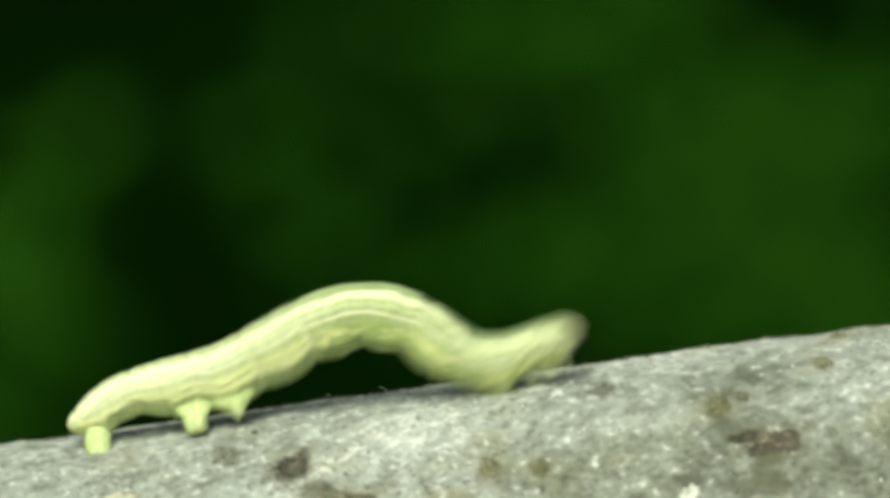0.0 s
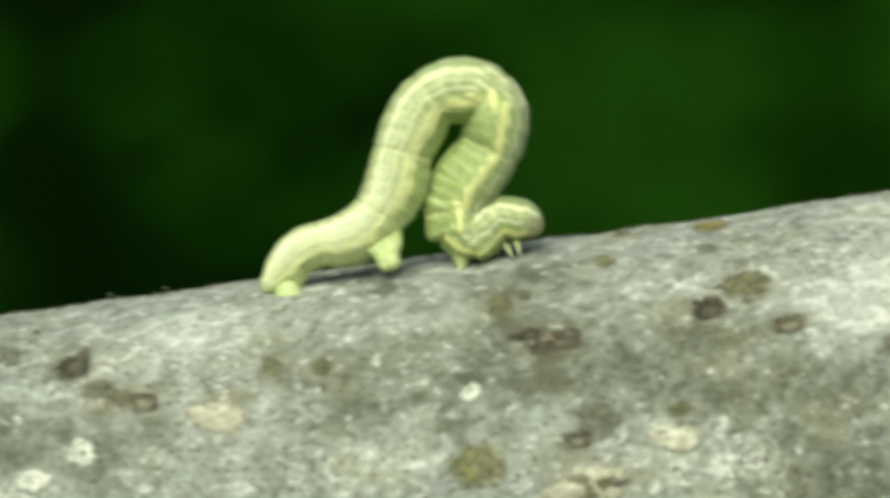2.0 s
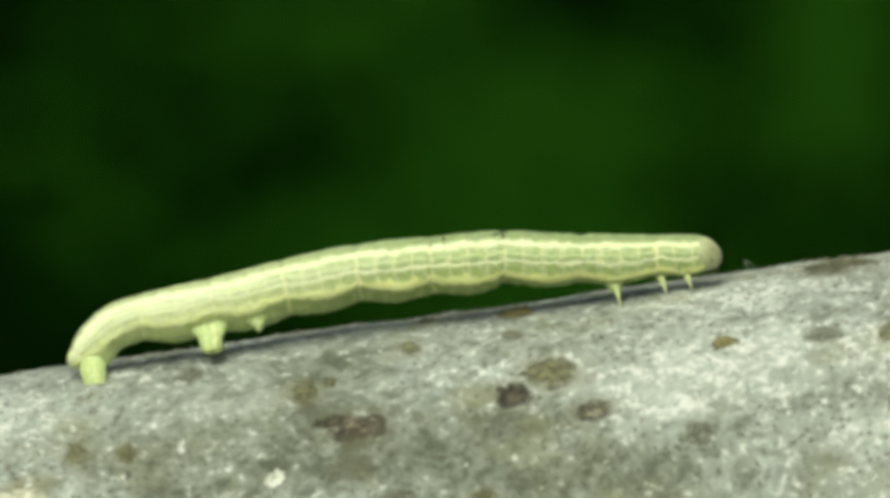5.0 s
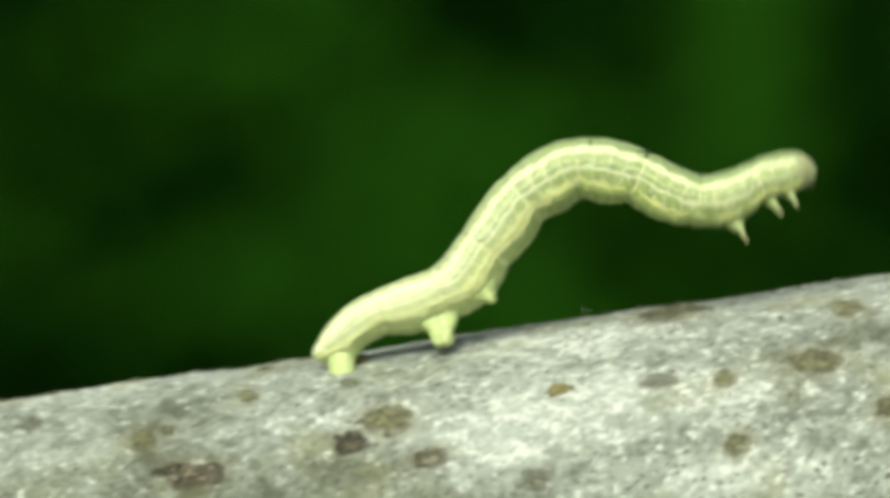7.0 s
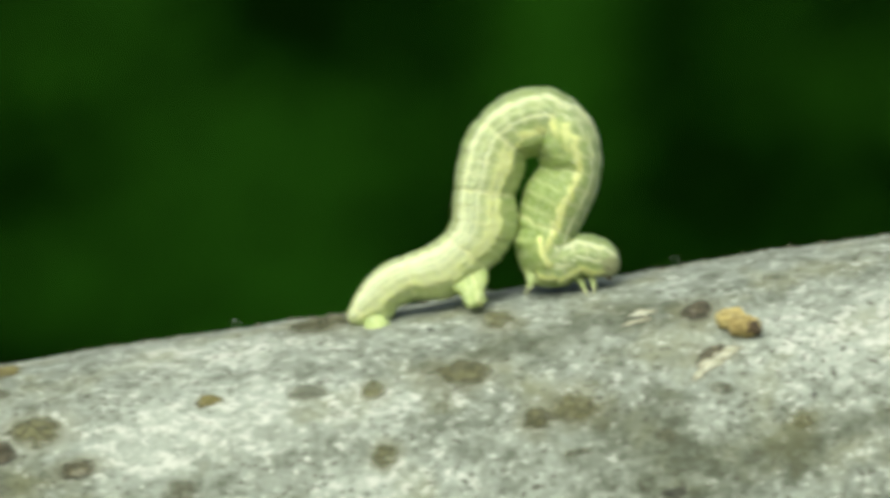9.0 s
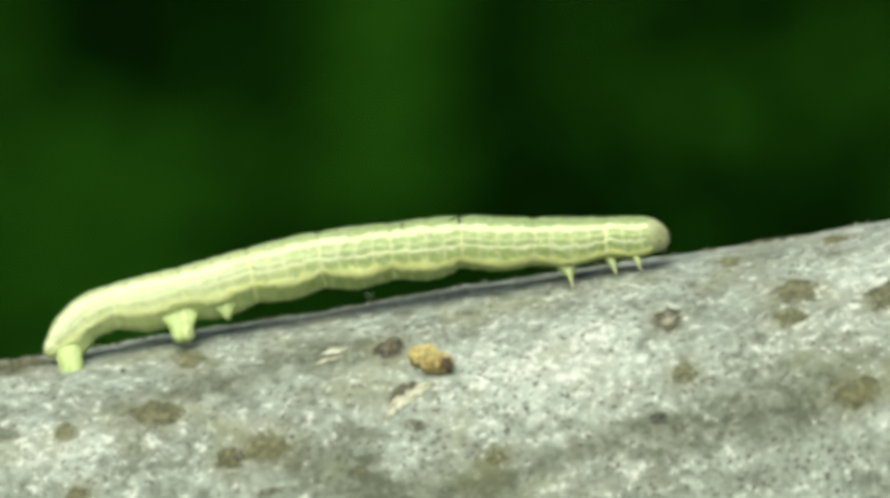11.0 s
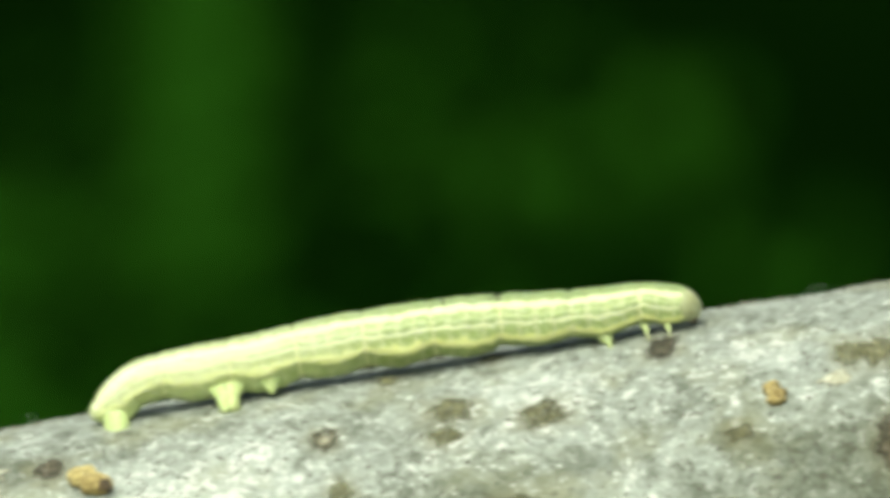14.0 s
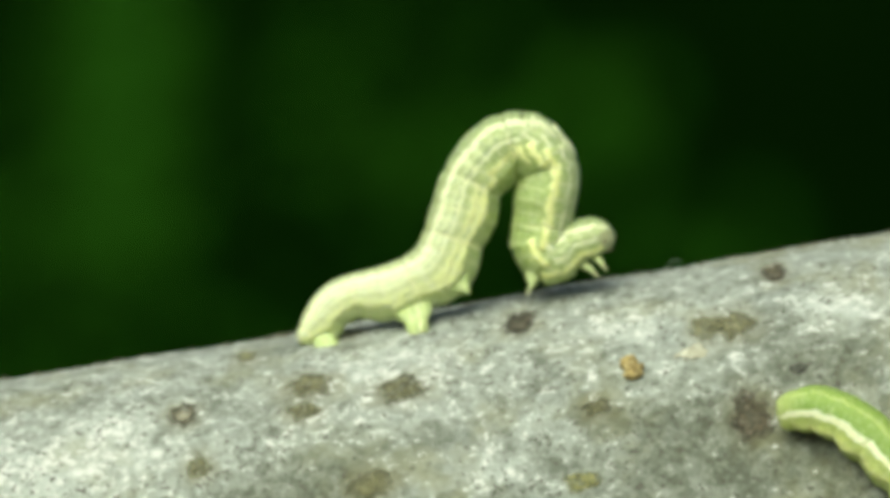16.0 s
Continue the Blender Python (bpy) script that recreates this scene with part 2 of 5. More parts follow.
def painted_shade_material():
    m, n, l, b = material("painted_shade_green")
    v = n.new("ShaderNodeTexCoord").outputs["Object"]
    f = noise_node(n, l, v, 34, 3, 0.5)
    # near-black green: the shade between the leaves is put into the base colour
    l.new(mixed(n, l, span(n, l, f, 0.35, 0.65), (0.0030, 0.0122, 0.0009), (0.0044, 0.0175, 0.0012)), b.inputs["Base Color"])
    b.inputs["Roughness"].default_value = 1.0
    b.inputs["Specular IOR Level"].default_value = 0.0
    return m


def ground_material():
    m, n, l, b = material("grassy_ground")
    v = n.new("ShaderNodeTexCoord").outputs["Object"]
    f = noise_node(n, l, v, 6, 6, 0.6)
    l.new(mixed(n, l, f, (0.03, 0.06, 0.012), (0.08, 0.10, 0.03)), b.inputs["Base Color"])
    b.inputs["Roughness"].default_value = 0.95
    relief(n, l, f, b, 0.03)
    return m


BARK = bark_material()
SPOTS = {
    "pit": crusty_material("dark_pit", (0.030, 0.024, 0.013), (0.085, 0.068, 0.038), (0.34, 0.31, 0.24), 0.5, heart=(0.105, 0.095, 0.065), cover=0.98),
    "scar": crusty_material("brown_scar", (0.056, 0.047, 0.030), (0.130, 0.108, 0.068), (0.42, 0.38, 0.30), 0.5, cover=0.96),
    "blister": crusty_material("brown_blister", (0.088, 0.085, 0.040), (0.185, 0.175, 0.088), (0.34, 0.32, 0.24), 0.4, cover=0.86),
    "bump": crusty_material("olive_bump", (0.122, 0.118, 0.052), (0.230, 0.220, 0.110), (0.36, 0.34, 0.24), 0.4, cover=0.72),
    "stain": crusty_material("brown_stain", (0.112, 0.107, 0.064), (0.200, 0.195, 0.124), (0.33, 0.32, 0.26), 0.35, cover=0.62),
    "ring": crusty_material("ringed_lenticel", (0.045, 0.040, 0.022), (0.140, 0.122, 0.070), (0.52, 0.48, 0.37), 0.55, heart=(0.34, 0.32, 0.24), cover=0.95),
    "rust": crusty_material("rusty_spot", (0.140, 0.118, 0.042), (0.255, 0.220, 0.085), (0.40, 0.34, 0.20), 0.4),
    "crust": crusty_material("pale_crust", (0.42, 0.40, 0.30), (0.66, 0.64, 0.53), (0.16, 0.13, 0.08), 0.6),
    "whitering": crusty_material("white_crust", (0.50, 0.51, 0.44), (0.72, 0.72, 0.64), (0.22, 0.22, 0.17), 0.5),
    "moss": crusty_material("yellow_lichen", (0.150, 0.145, 0.050), (0.290, 0.275, 0.095), (0.38, 0.37, 0.25), 0.4, cover=0.8),
    "dot": crusty_material("black_dot", (0.040, 0.038, 0.030), (0.090, 0.085, 0.068), (0.25, 0.25, 0.21), 0.3, cover=0.75),
}
BUD = crusty_material("orange_bud", (0.25, 0.18, 0.065), (0.58, 0.46, 0.19), (0.72, 0.62, 0.36), 0.5, 0.85)
BUD_TIP = crusty_material("brown_bud_scale", (0.05, 0.033, 0.018), (0.13, 0.085, 0.045), (0.3, 0.22, 0.12), 0.4, 0.6)
CREAM, YELLOW = (0.77, 0.78, 0.50), (0.77, 0.78, 0.32)
SKIN = skin_material(
    "pale_green_skin",
    [(0.0, (0.35, 0.40, 0.20)), (0.08, (0.44, 0.48, 0.24)), (0.13, (0.58, 0.61, 0.34)), (0.19, (0.75, 0.78, 0.50)), (0.28, (0.76, 0.79, 0.51)),
     (0.32, (0.65, 0.69, 0.42)), (0.40, (0.72, 0.75, 0.48)), (0.44, (0.64, 0.68, 0.40)), (0.50, (0.71, 0.74, 0.47)), (0.54, (0.75, 0.78, 0.49)),
     (0.60, (0.59, 0.63, 0.33)), (0.70, (0.66, 0.70, 0.36)), (0.75, (0.77, 0.81, 0.42)), (0.81, (0.75, 0.78, 0.36)), (0.845, (0.56, 0.62, 0.27)), (1.0, (0.41, 0.50, 0.20))],
    [(0.0, (0.22, 0.29, 0.12)), (0.10, (0.26, 0.32, 0.13)), (0.155, (0.34, 0.41, 0.17)), (0.19, CREAM), (0.25, (0.69, 0.71, 0.44)),
     (0.28, (0.40, 0.47, 0.20)), (0.37, (0.44, 0.51, 0.22)), (0.40, (0.57, 0.62, 0.33)), (0.43, (0.34, 0.42, 0.17)), (0.50, (0.34, 0.42, 0.17)),
     (0.525, CREAM), (0.555, CREAM), (0.585, (0.36, 0.44, 0.17)), (0.70, (0.40, 0.48, 0.17)), (0.735, YELLOW), (0.82, (0.76, 0.77, 0.34)),
     (0.845, (0.34, 0.42, 0.13)), (1.0, (0.28, 0.36, 0.11))],
    (4.5, 12.5))
SKIN_GREEN = skin_material(
    "leaf_green_skin",
    [(0.0, (0.22, 0.32, 0.05)), (0.08, (0.26, 0.36, 0.07)), (0.12, (0.46, 0.53, 0.17)), (0.16, (0.24, 0.34, 0.06)), (0.42, (0.19, 0.30, 0.04)),
     (0.49, (0.82, 0.83, 0.56)), (0.57, (0.82, 0.82, 0.52)), (0.62, (0.38, 0.46, 0.12)), (0.74, (0.50, 0.55, 0.18)), (0.80, (0.66, 0.68, 0.28)), (1.0, (0.40, 0.47, 0.12))],
    [(0.0, (0.34, 0.41, 0.12)), (0.45, (0.42, 0.48, 0.16)), (0.52, (0.78, 0.78, 0.50)), (0.60, (0.46, 0.52, 0.17)), (1.0, (0.44, 0.50, 0.16))],
    (18.0, 21.0), 0.35, 0.2)
LEAF = leaf_material()
TWIG = crusty_material("brown_twig", (0.06, 0.045, 0.03), (0.14, 0.11, 0.075), (0.22, 0.20, 0.16), 0.4)
LEG_SKIN = plain_skin("leg_skin", (0.46, 0.51, 0.25), (0.35, 0.41, 0.17), 0.5, 0.2)
CLAW = plain_skin("leg_tip", (0.52, 0.53, 0.30), (0.42, 0.42, 0.22), 0.4, 0.2)
HEAD_SKIN = plain_skin("head_capsule", (0.45, 0.46, 0.26), (0.29, 0.29, 0.15), 0.45, 0.2)
MOUTH = plain_skin("mouth", (0.16, 0.11, 0.06), (0.08, 0.06, 0.03), 0.4, 0.0)
FLECK = plain_skin("dark_fleck", (0.035, 0.04, 0.018), (0.02, 0.022, 0.012), 0.6, 0.0)
SILK = plain_skin("silk", (0.55, 0.57, 0.52), (0.40, 0.42, 0.38), 0.5, 0.0)


# ------------------------------------------------------------ mesh helpers
def part(name, bm, mat, parent=None, label="", smooth=True):
    me = bpy.data.meshes.new(name)
    bm.to_mesh(me)
    bm.free()
    me.materials.append(mat)
    if smooth:
        me.polygons.foreach_set("use_smooth", [True] * len(me.polygons))
    ob = new(name, me)
    ob.parent = parent
    if label:
        tagged(ob, label)
    return ob


def lathe(bm, rings, around=20, close=True):
    """Skins a list of rings, each a function of the angle that gives a point."""
    rows = [[bm.verts.new(r(2 * math.pi * k / around)) for k in range(around)] for r in rings]
    for a, b in zip(rows, rows[1:]):
        for k in range(around):
            bm.faces.new((a[k], a[(k + 1) % around], b[(k + 1) % around], b[k]))
    if close:
        bm.faces.new(rows[0][::-1])
        bm.faces.new(rows[-1])
    return rows


def tube(bm, points, radii, around=8):
    """A round tapered limb along points, in mm."""
    pts = [Vector(p) for p in points]
    rings = []
    for i, p in enumerate(pts):
        d = (pts[min(i + 1, len(pts) - 1)] - pts[max(i - 1, 0)]).normalized()
        side = d.cross(Vector((0.3, 1, 0.1))).normalized()
        up = side.cross(d).normalized()
        rings.append(lambda a, p=p, s=side, u=up, r=radii[i]: (p + (s * math.cos(a) + u * math.sin(a)) * r) * MM)
    lathe(bm, rings, around)


def on_branch(s, phi, lift=0.0):
    """A place on the bark: s mm along, phi degrees down from the top edge to the near side; x runs along, z outwards."""
    a = radians(phi)
    z = Vector((0, -math.sin(a), math.cos(a)))
    y = z.cross(Vector((1, 0, 0)))
    m = Matrix((Vector((1, 0, 0)), y, z)).transposed().to_4x4()
    m.translation = Vector((s, z.y * (RAD + lift), z.z * (RAD + lift) - RAD)) * MM
    return m


# ------------------------------------------------------------ the branch
PATCHES = []
HOLES = []
SPOTTED = []


def patch(kind, s, phi, width, height):
    PATCHES.append((kind, s, phi, width, height))


patch("pale", 13.1, 68, 3.1, 1.8)
patch("dark", 11.3, 52, 3.5, 2.1)
patch("dark", -15.0, 50, 6.1, 1.8)
patch("pale", -15.7, 57, 2.3, 0.7)
patch("pale", 1.9, 40, 3.3, 2.6)
patch("pale", -6.9, 28, 3.8, 2.5)
patch("brown", -9.5, 43, 2.1, 1.0)
patch("brown", -5.9, 46, 1.4, 0.6)
patch("dark", -0.4, 48, 2.1, 2.5)
patch("pale", 0.1, 62, 2.3, 1.3)
patch("pale", 4.1, 53, 0.7, 0.6)
patch("pale", 19.9, 44, 3.1, 2.7)
patch("dark", 13.5, 48, 3.5, 1.6)
patch("pale", 28.6, 41, 3.1, 1.8)
patch("pale", 23.4, 19, 4.2, 2.2)
patch("dark", 6.9, 28, 2.8, 2.5)
patch("pale", 3.0, 0, 3.8, 3.1)
patch("dark", 40.0, 56, 3.1, 2.0)
patch("pale", 47.9, 42, 3.1, 3.2)
patch("pale", 22.3, 40, 5.9, 2.6)
patch("dark", 45.0, 62, 4.7, 1.6)
patch("pale", 30.0, 58, 3.5, 1.1)
patch("dark", 35.3, 32, 3.8, 1.3)
patch("pale", 49.8, 42, 3.3, 3.2)
patch("dark", 58.5, 56, 3.8, 1.7)
patch("dark", 40.1, 28, 2.1, 2.0)
patch("dark", 53.8, 58, 4.2, 1.1)
patch("pale", 60.7, 46, 3.5, 1.3)
patch("dark", 74.8, 57, 4.0, 3.1)
patch("pale", 63.4, 31, 3.3, 2.3)
patch("pale", 50.4, 40, 3.5, 3.0)
patch("dark", 60.7, 50, 4.2, 1.8)
patch("dark", 80.9, 46, 3.1, 2.3)
patch("pale", 73.1, 29, 2.1, 1.5)
patch("pale", 81.9, 36, 2.1, 2.4)
patch("pale", 66.4, 57, 1.6, 1.1)
patch("dark", 16.5, 61, 5.4, 2.4)
patch("dark", 18.3, 74, 3.5, 1.5)
patch("dark", 79.5, 65, 4.0, 2.3)
patch("dark", 3.4, 43, 7.0, 3.8)
patch("dark", 42.6, 64, 4.7, 1.8)
patch("dark", 76.8, 62, 6.3, 3.5)
patch("dark", 9.1, 49, 3.5, 2.2)
patch("dark", 41.8, 62, 3.8, 1.9)
patch("dark", 81.1, 70, 3.5, 1.8)


def mark(kind, s, phi, width, height, tilt=0):
    """Notes one spot that grows on the bark: size in mm along and round the branch. Pits and rings are hollow."""
    SPOTTED.append((kind, s, phi, width, height, tilt))
    if kind in ("pit", "ring"):
        HOLES.append((s, radians(phi) * RAD, width, height))


mark("pit", -11.68, 32.9, 1.49, 2.21, 15)
mark("ring", -9.09, 44.5, 1.18, 1.41, 0)
mark("crust", -6.20, 49.3, 2.65, 1.76, 10)
mark("whitering", -11.82, 53.1, 1.18, 1.61, 0)
mark("bump", -3.79, 40.7, 1.02, 1.44, 0)
mark("bump", -1.83, 41.4, 0.98, 1.24, 0)
mark("scar", 7.74, 43.5, 2.46, 1.57, -6)
mark("pit", 6.48, 41.1, 1.12, 0.71, -8)
mark("stain", 7.15, 52.0, 2.14, 1.43, 0)
mark("pit", 14.07, 40.8, 1.44, 1.51, 0)
mark("blister", 15.68, 36.9, 2.21, 1.99, -8)
mark("stain", 8.90, 59.0, 2.46, 1.62, 20)
mark("ring", 8.09, 62.7, 1.23, 0.87, 0)
mark("rust", 14.69, 12.2, 1.49, 2.03, -8)
mark("bump", 11.03, 10.1, 0.86, 1.56, 0)
mark("bump", 10.16, 23.2, 0.86, 1.56, 0)
mark("bump", 5.67, 32.7, 1.12, 2.03, 0)
mark("bump", 6.75, 31.0, 0.67, 1.00, 0)
mark("stain", 1.10, 21.3, 1.23, 2.01, 0)
mark("moss", 3.85, 65.0, 2.35, 2.18, 20)
mark("crust", 8.38, 70.4, 3.50, 1.75, 0)
mark("blister", 8.36, 70.6, 2.75, 1.25, 0)
mark("crust", 12.00, 65.0, 2.60, 1.30, 20)
mark("whitering", 4.06, 52.0, 1.05, 1.00, 0)
mark("whitering", -13.90, 57.2, 1.60, 1.20, 0)
mark("bump", -17.45, 39.7, 0.86, 1.29, 20)
mark("dot", -13.06, 21.0, 0.33, 0.59, 0)
mark("bump", 12.34, 59.8, 1.12, 0.65, 0)
mark("stain", 14.36, 22.4, 0.98, 1.11, -8)
mark("stain", -15.49, 12.3, 1.79, 2.03, -8)
mark("stain", -10.85, 40.3, 1.70, 1.34, 25)
mark("stain", -9.98, 42.9, 1.53, 1.14, 15)
mark("crust", -19.02, 36.6, 2.30, 1.58, 0)
mark("stain", -14.34, 27.5, 1.53, 1.68, 0)
mark("ring", 17.14, 46.7, 1.63, 1.13, 0)
mark("rust", 22.88, 35.3, 1.12, 0.89, 0)
mark("stain", 21.30, 54.0, 1.40, 1.20, 0)
mark("stain", 26.85, 36.4, 1.79, 1.03, 0)
mark("bump", 29.48, 38.5, 1.18, 1.17, 0)
mark("blister", 33.26, 37.0, 2.40, 1.90, -4)
mark("bump", 29.66, 52.6, 1.02, 1.30, 0)
mark("bump", 35.00, 22.0, 1.37, 2.20, -8)
mark("blister", 27.86, 11.6, 2.76, 3.13, -8)
mark("dot", 32.17, 22.4, 0.26, 0.46, 0)
mark("blister", 35.94, 49.6, 1.20, 1.35, 0)
mark("blister", 37.60, 48.4, 1.95, 1.79, -15)
mark("scar", 43.10, 30.2, 1.38, 1.70, 0)
mark("scar", 43.35, 41.4, 1.55, 0.75, -40)
mark("stain", 43.54, 48.9, 1.37, 0.69, 10)
mark("bump", 46.64, 57.4, 0.86, 0.97, 0)
mark("dot", 47.25, 53.0, 0.35, 0.38, 0)
mark("stain", 41.08, 56.4, 0.86, 0.68, 0)
mark("stain", 37.45, 57.2, 1.28, 0.42, 0)
mark("dot", 41.08, 66.8, 1.28, 0.51, 0)
mark("ring", 54.39, 34.1, 1.20, 1.60, 0)
mark("blister", 59.73, 31.6, 2.04, 1.88, 5)
mark("bump", 59.31, 38.7, 1.37, 1.31, 0)
mark("blister", 63.47, 36.8, 2.25, 1.88, 0)
mark("bump", 54.71, 47.4, 1.12, 1.34, 0)
mark("pit", 68.66, 21.8, 1.44, 2.62, 10)
mark("bump", 61.73, 12.8, 1.02, 1.86, 0)
mark("bump", 57.32, 16.2, 1.02, 1.86, 0)
mark("dot", 53.39, 55.2, 0.81, 0.69, 0)
mark("blister", 71.25, 48.7, 1.15, 1.05, 0)
mark("pit", 77.45, 55.6, 1.70, 2.40, 0)
mark("pit", 79.42, 20.0, 1.12, 2.03, 0)
mark("bump", 76.29, 34.7, 1.53, 1.82, 0)
mark("blister", 77.46, 35.0, 1.70, 1.96, 0)
mark("crust", 75.53, 40.4, 1.44, 0.80, -10)
mark("blister", 61.54, 56.6, 2.04, 1.43, 0)
mark("moss", 70.16, 62.0, 1.49, 1.12, 0)
mark("dot", 79.66, 47.6, 0.81, 0.70, 0)
mark("stain", 79.86, 60.8, 1.53, 0.59, 0)
mark("crust", 43.45, 43.2, 3.10, 0.85, -40)
mark("crust", 40.75, 28.6, 1.35, 0.50, -10)
mark("crust", 40.55, 30.6, 1.20, 0.35, -14)


def uneven(s, a):
    """Unevenness of the bark in mm, at s mm along and a mm round."""
    sink = 0.0
    for ps, pa, pw, ph in HOLES:
        if abs(s - ps) < pw and abs(a - pa) < ph:
            q = math.hypot((s - ps) / pw, (a - pa) / ph) / 0.55
            if q < 1:
                sink -= 0.32 * (1 - q * q)
    return sink + (0.16 * noise.noise((s * 0.16, a * 0.16, 1.3)) + 0.10 * noise.noise((s * 0.55, a * 0.55, 4.1))
            + 0.055 * noise.noise((s * 1.7, a * 1.7, 7.7)) + 0.03 * noise.noise((s * 3.6, a * 3.6, 2.2)))


def make_branch():
    along = np.concatenate([np.linspace(-420, -32, 80), np.linspace(-31, 96, 620), np.linspace(97, 520, 90)])
    front = np.linspace(-6, 92, 150)
    back = np.linspace(92, 354, 60)[1:-1]
    turn = np.concatenate([front, back])
    ns, na = len(along), len(turn)
    verts = np.empty((ns, na, 3))
    near = {k: np.zeros((ns, na)) for k in ("pale", "dark", "brown")}
    arc = turn * math.pi / 180 * RAD
    for i, s in enumerate(along):
        for j, a in enumerate(arc):
            ang = turn[j] * math.pi / 180
            wrap = min(1.0, abs(turn[j] - 354) / 20.0, (turn[j] + 6.5) / 6.0) if turn[j] > 300 or turn[j] < 0 else 1.0
            r = RAD + uneven(s, a) * wrap * 0.8 - 0.02
            verts[i, j] = (s, -math.sin(ang) * r, math.cos(ang) * r - RAD)
    S, A = np.meshgrid(along, arc, indexing="ij")
    blur = np.array([[noise.noise((s * 0.5, a * 0.5, 9.0)) for a in arc] for s in along])
    blur2 = np.array([[noise.noise((s * 1.6, a * 1.6, 3.0)) for a in arc] for s in along])
    for kind, s, phi, w, h in PATCHES:
        d = np.hypot((S - s) / w, (A - phi * math.pi / 180 * RAD) / h) + 0.45 * blur + 0.25 * blur2
        near[kind] = np.maximum(near[kind], np.clip((1.25 - d) / 0.9, 0, 1))
    # brownish halo round the larger spots
    for kind, s, phi, w, h, tilt in SPOTTED:
        if kind in ("pit", "ring", "scar", "blister", "bump") and w > 0.8:
            d = np.hypot((S - s) / w, (A - phi * math.pi / 180 * RAD) / max(h, 0.6 * w)) + 0.22 * blur + 0.25 * blur2
            near["brown"] = np.maximum(near["brown"], 0.6 * np.clip((1.0 - d) / 0.7, 0, 1))
    index = np.arange(ns * na).reshape(ns, na)
    nxt = np.roll(index, -1, axis=1)
    faces = np.stack([index[:-1], index[1:], nxt[1:], nxt[:-1]], axis=-1).reshape(-1, 4)
    me = bpy.data.meshes.new("branch")
    me.from_pydata((verts * MM).reshape(-1, 3).tolist(), [], faces.tolist())
    me.polygons.foreach_set("use_smooth", [True] * len(me.polygons))
    for k, values in near.items():
        me.attributes.new(k, "FLOAT", "POINT").data.foreach_set("value", values.reshape(-1).astype(np.float32))
    me.materials.append(BARK)
    ob = new("branch", me)
    ob.matrix_world = BRANCH
    return tagged(ob, "thick grey branch with smooth lichen-flecked bark and brown spots", "branch")



# ------------------------------------------------------------ spots on the bark
SPOT_NAMES = {"pit": "bark_pit", "scar": "bark_scar", "blister": "bark_blister", "bump": "lenticel", "stain": "bark_stain", "ring": "ringed_lenticel",
              "rust": "rusty_spot", "crust": "lichen_crust", "whitering": "lichen_ring", "moss": "yellow_lichen", "dot": "dark_speck"}
SPOT_HEIGHT = {
    "pit": lambda q: 0.13 * math.exp(-((q - 0.78) / 0.2) ** 2) + 0.03,
    "scar": lambda q: 0.12 * (1 - q ** 4),
    "blister": lambda q: 0.13 * (1 - q ** 2),
    "bump": lambda q: 0.08 * (1 - q ** 2),
    "stain": lambda q: 0.035 * (1 - q ** 2),
    "ring": lambda q: 0.18 * math.exp(-((q - 0.7) / 0.2) ** 2) + 0.03,
    "rust": lambda q: 0.08 * (1 - q ** 2),
    "crust": lambda q: 0.10 * (1 - q ** 3),
    "whitering": lambda q: 0.13 * math.exp(-((q - 0.65) / 0.25) ** 2),
    "moss": lambda q: 0.12 * (1 - q ** 2),
    "dot": lambda q: 0.05 * (1 - q ** 2),
}
spot_count = 0


def grow_spot(kind, s, phi, width, height, tilt):
    """One spot that grows on the bark."""
    global spot_count
    spot_count += 1
    seed = spot_count * 3.71
    bm = bmesh.new()
    layer = bm.verts.layers.float.new("rim")
    rings, around = 9, 28
    turn = radians(tilt)
    rows = []
    for i in range(rings + 1):
        q = i / rings
        row = []
        for k in range(around if i else 1):
            a = 2 * math.pi * k / around
            out = 1.08 + 0.34 * noise.noise((math.cos(a) * 1.3, math.sin(a) * 1.3, seed)) + 0.28 * noise.noise((math.cos(a) * 3, math.sin(a) * 3, seed))
            x, y = q * out * math.cos(a) * width / 2, q * out * math.sin(a) * height / 2
            x, y = x * math.cos(turn) + y * math.sin(turn), y * math.cos(turn) - x * math.sin(turn)
            z = SPOT_HEIGHT[kind](q) * min(1.0, width)
            z += (0.10 * noise.noise((x * 2.6, y * 2.6, seed)) + 0.05 * noise.noise((x * 6, y * 6, seed))) * (1 - q ** 3) * min(1.0, width) * 0.8
            arc = phi * math.pi / 180 * RAD - y
            z += uneven(s + x, arc) * 0.8 - 0.02 + (0.025 if q < 0.9 else -0.03)
            b = -y / RAD
            v = bm.verts.new(Vector((x, -math.sin(b) * (RAD + z), math.cos(b) * (RAD + z) - RAD)) * MM)
            v[layer] = q
            row.append(v)
        rows.append(row)
    for k in range(around):
        bm.faces.new((rows[0][0], rows[1][k], rows[1][(k + 1) % around]))
    for a, b in zip(rows[1:], rows[2:]):
        for k in range(around):
            bm.faces.new((a[k], b[k], b[(k + 1) % around], a[(k + 1) % around]))
    ob = part(SPOT_NAMES[kind], bm, SPOTS[kind], branch)
    ob.matrix_local = on_branch(s, phi)
    return ob


branch = make_branch()
for spot in SPOTTED:
    grow_spot(*spot)


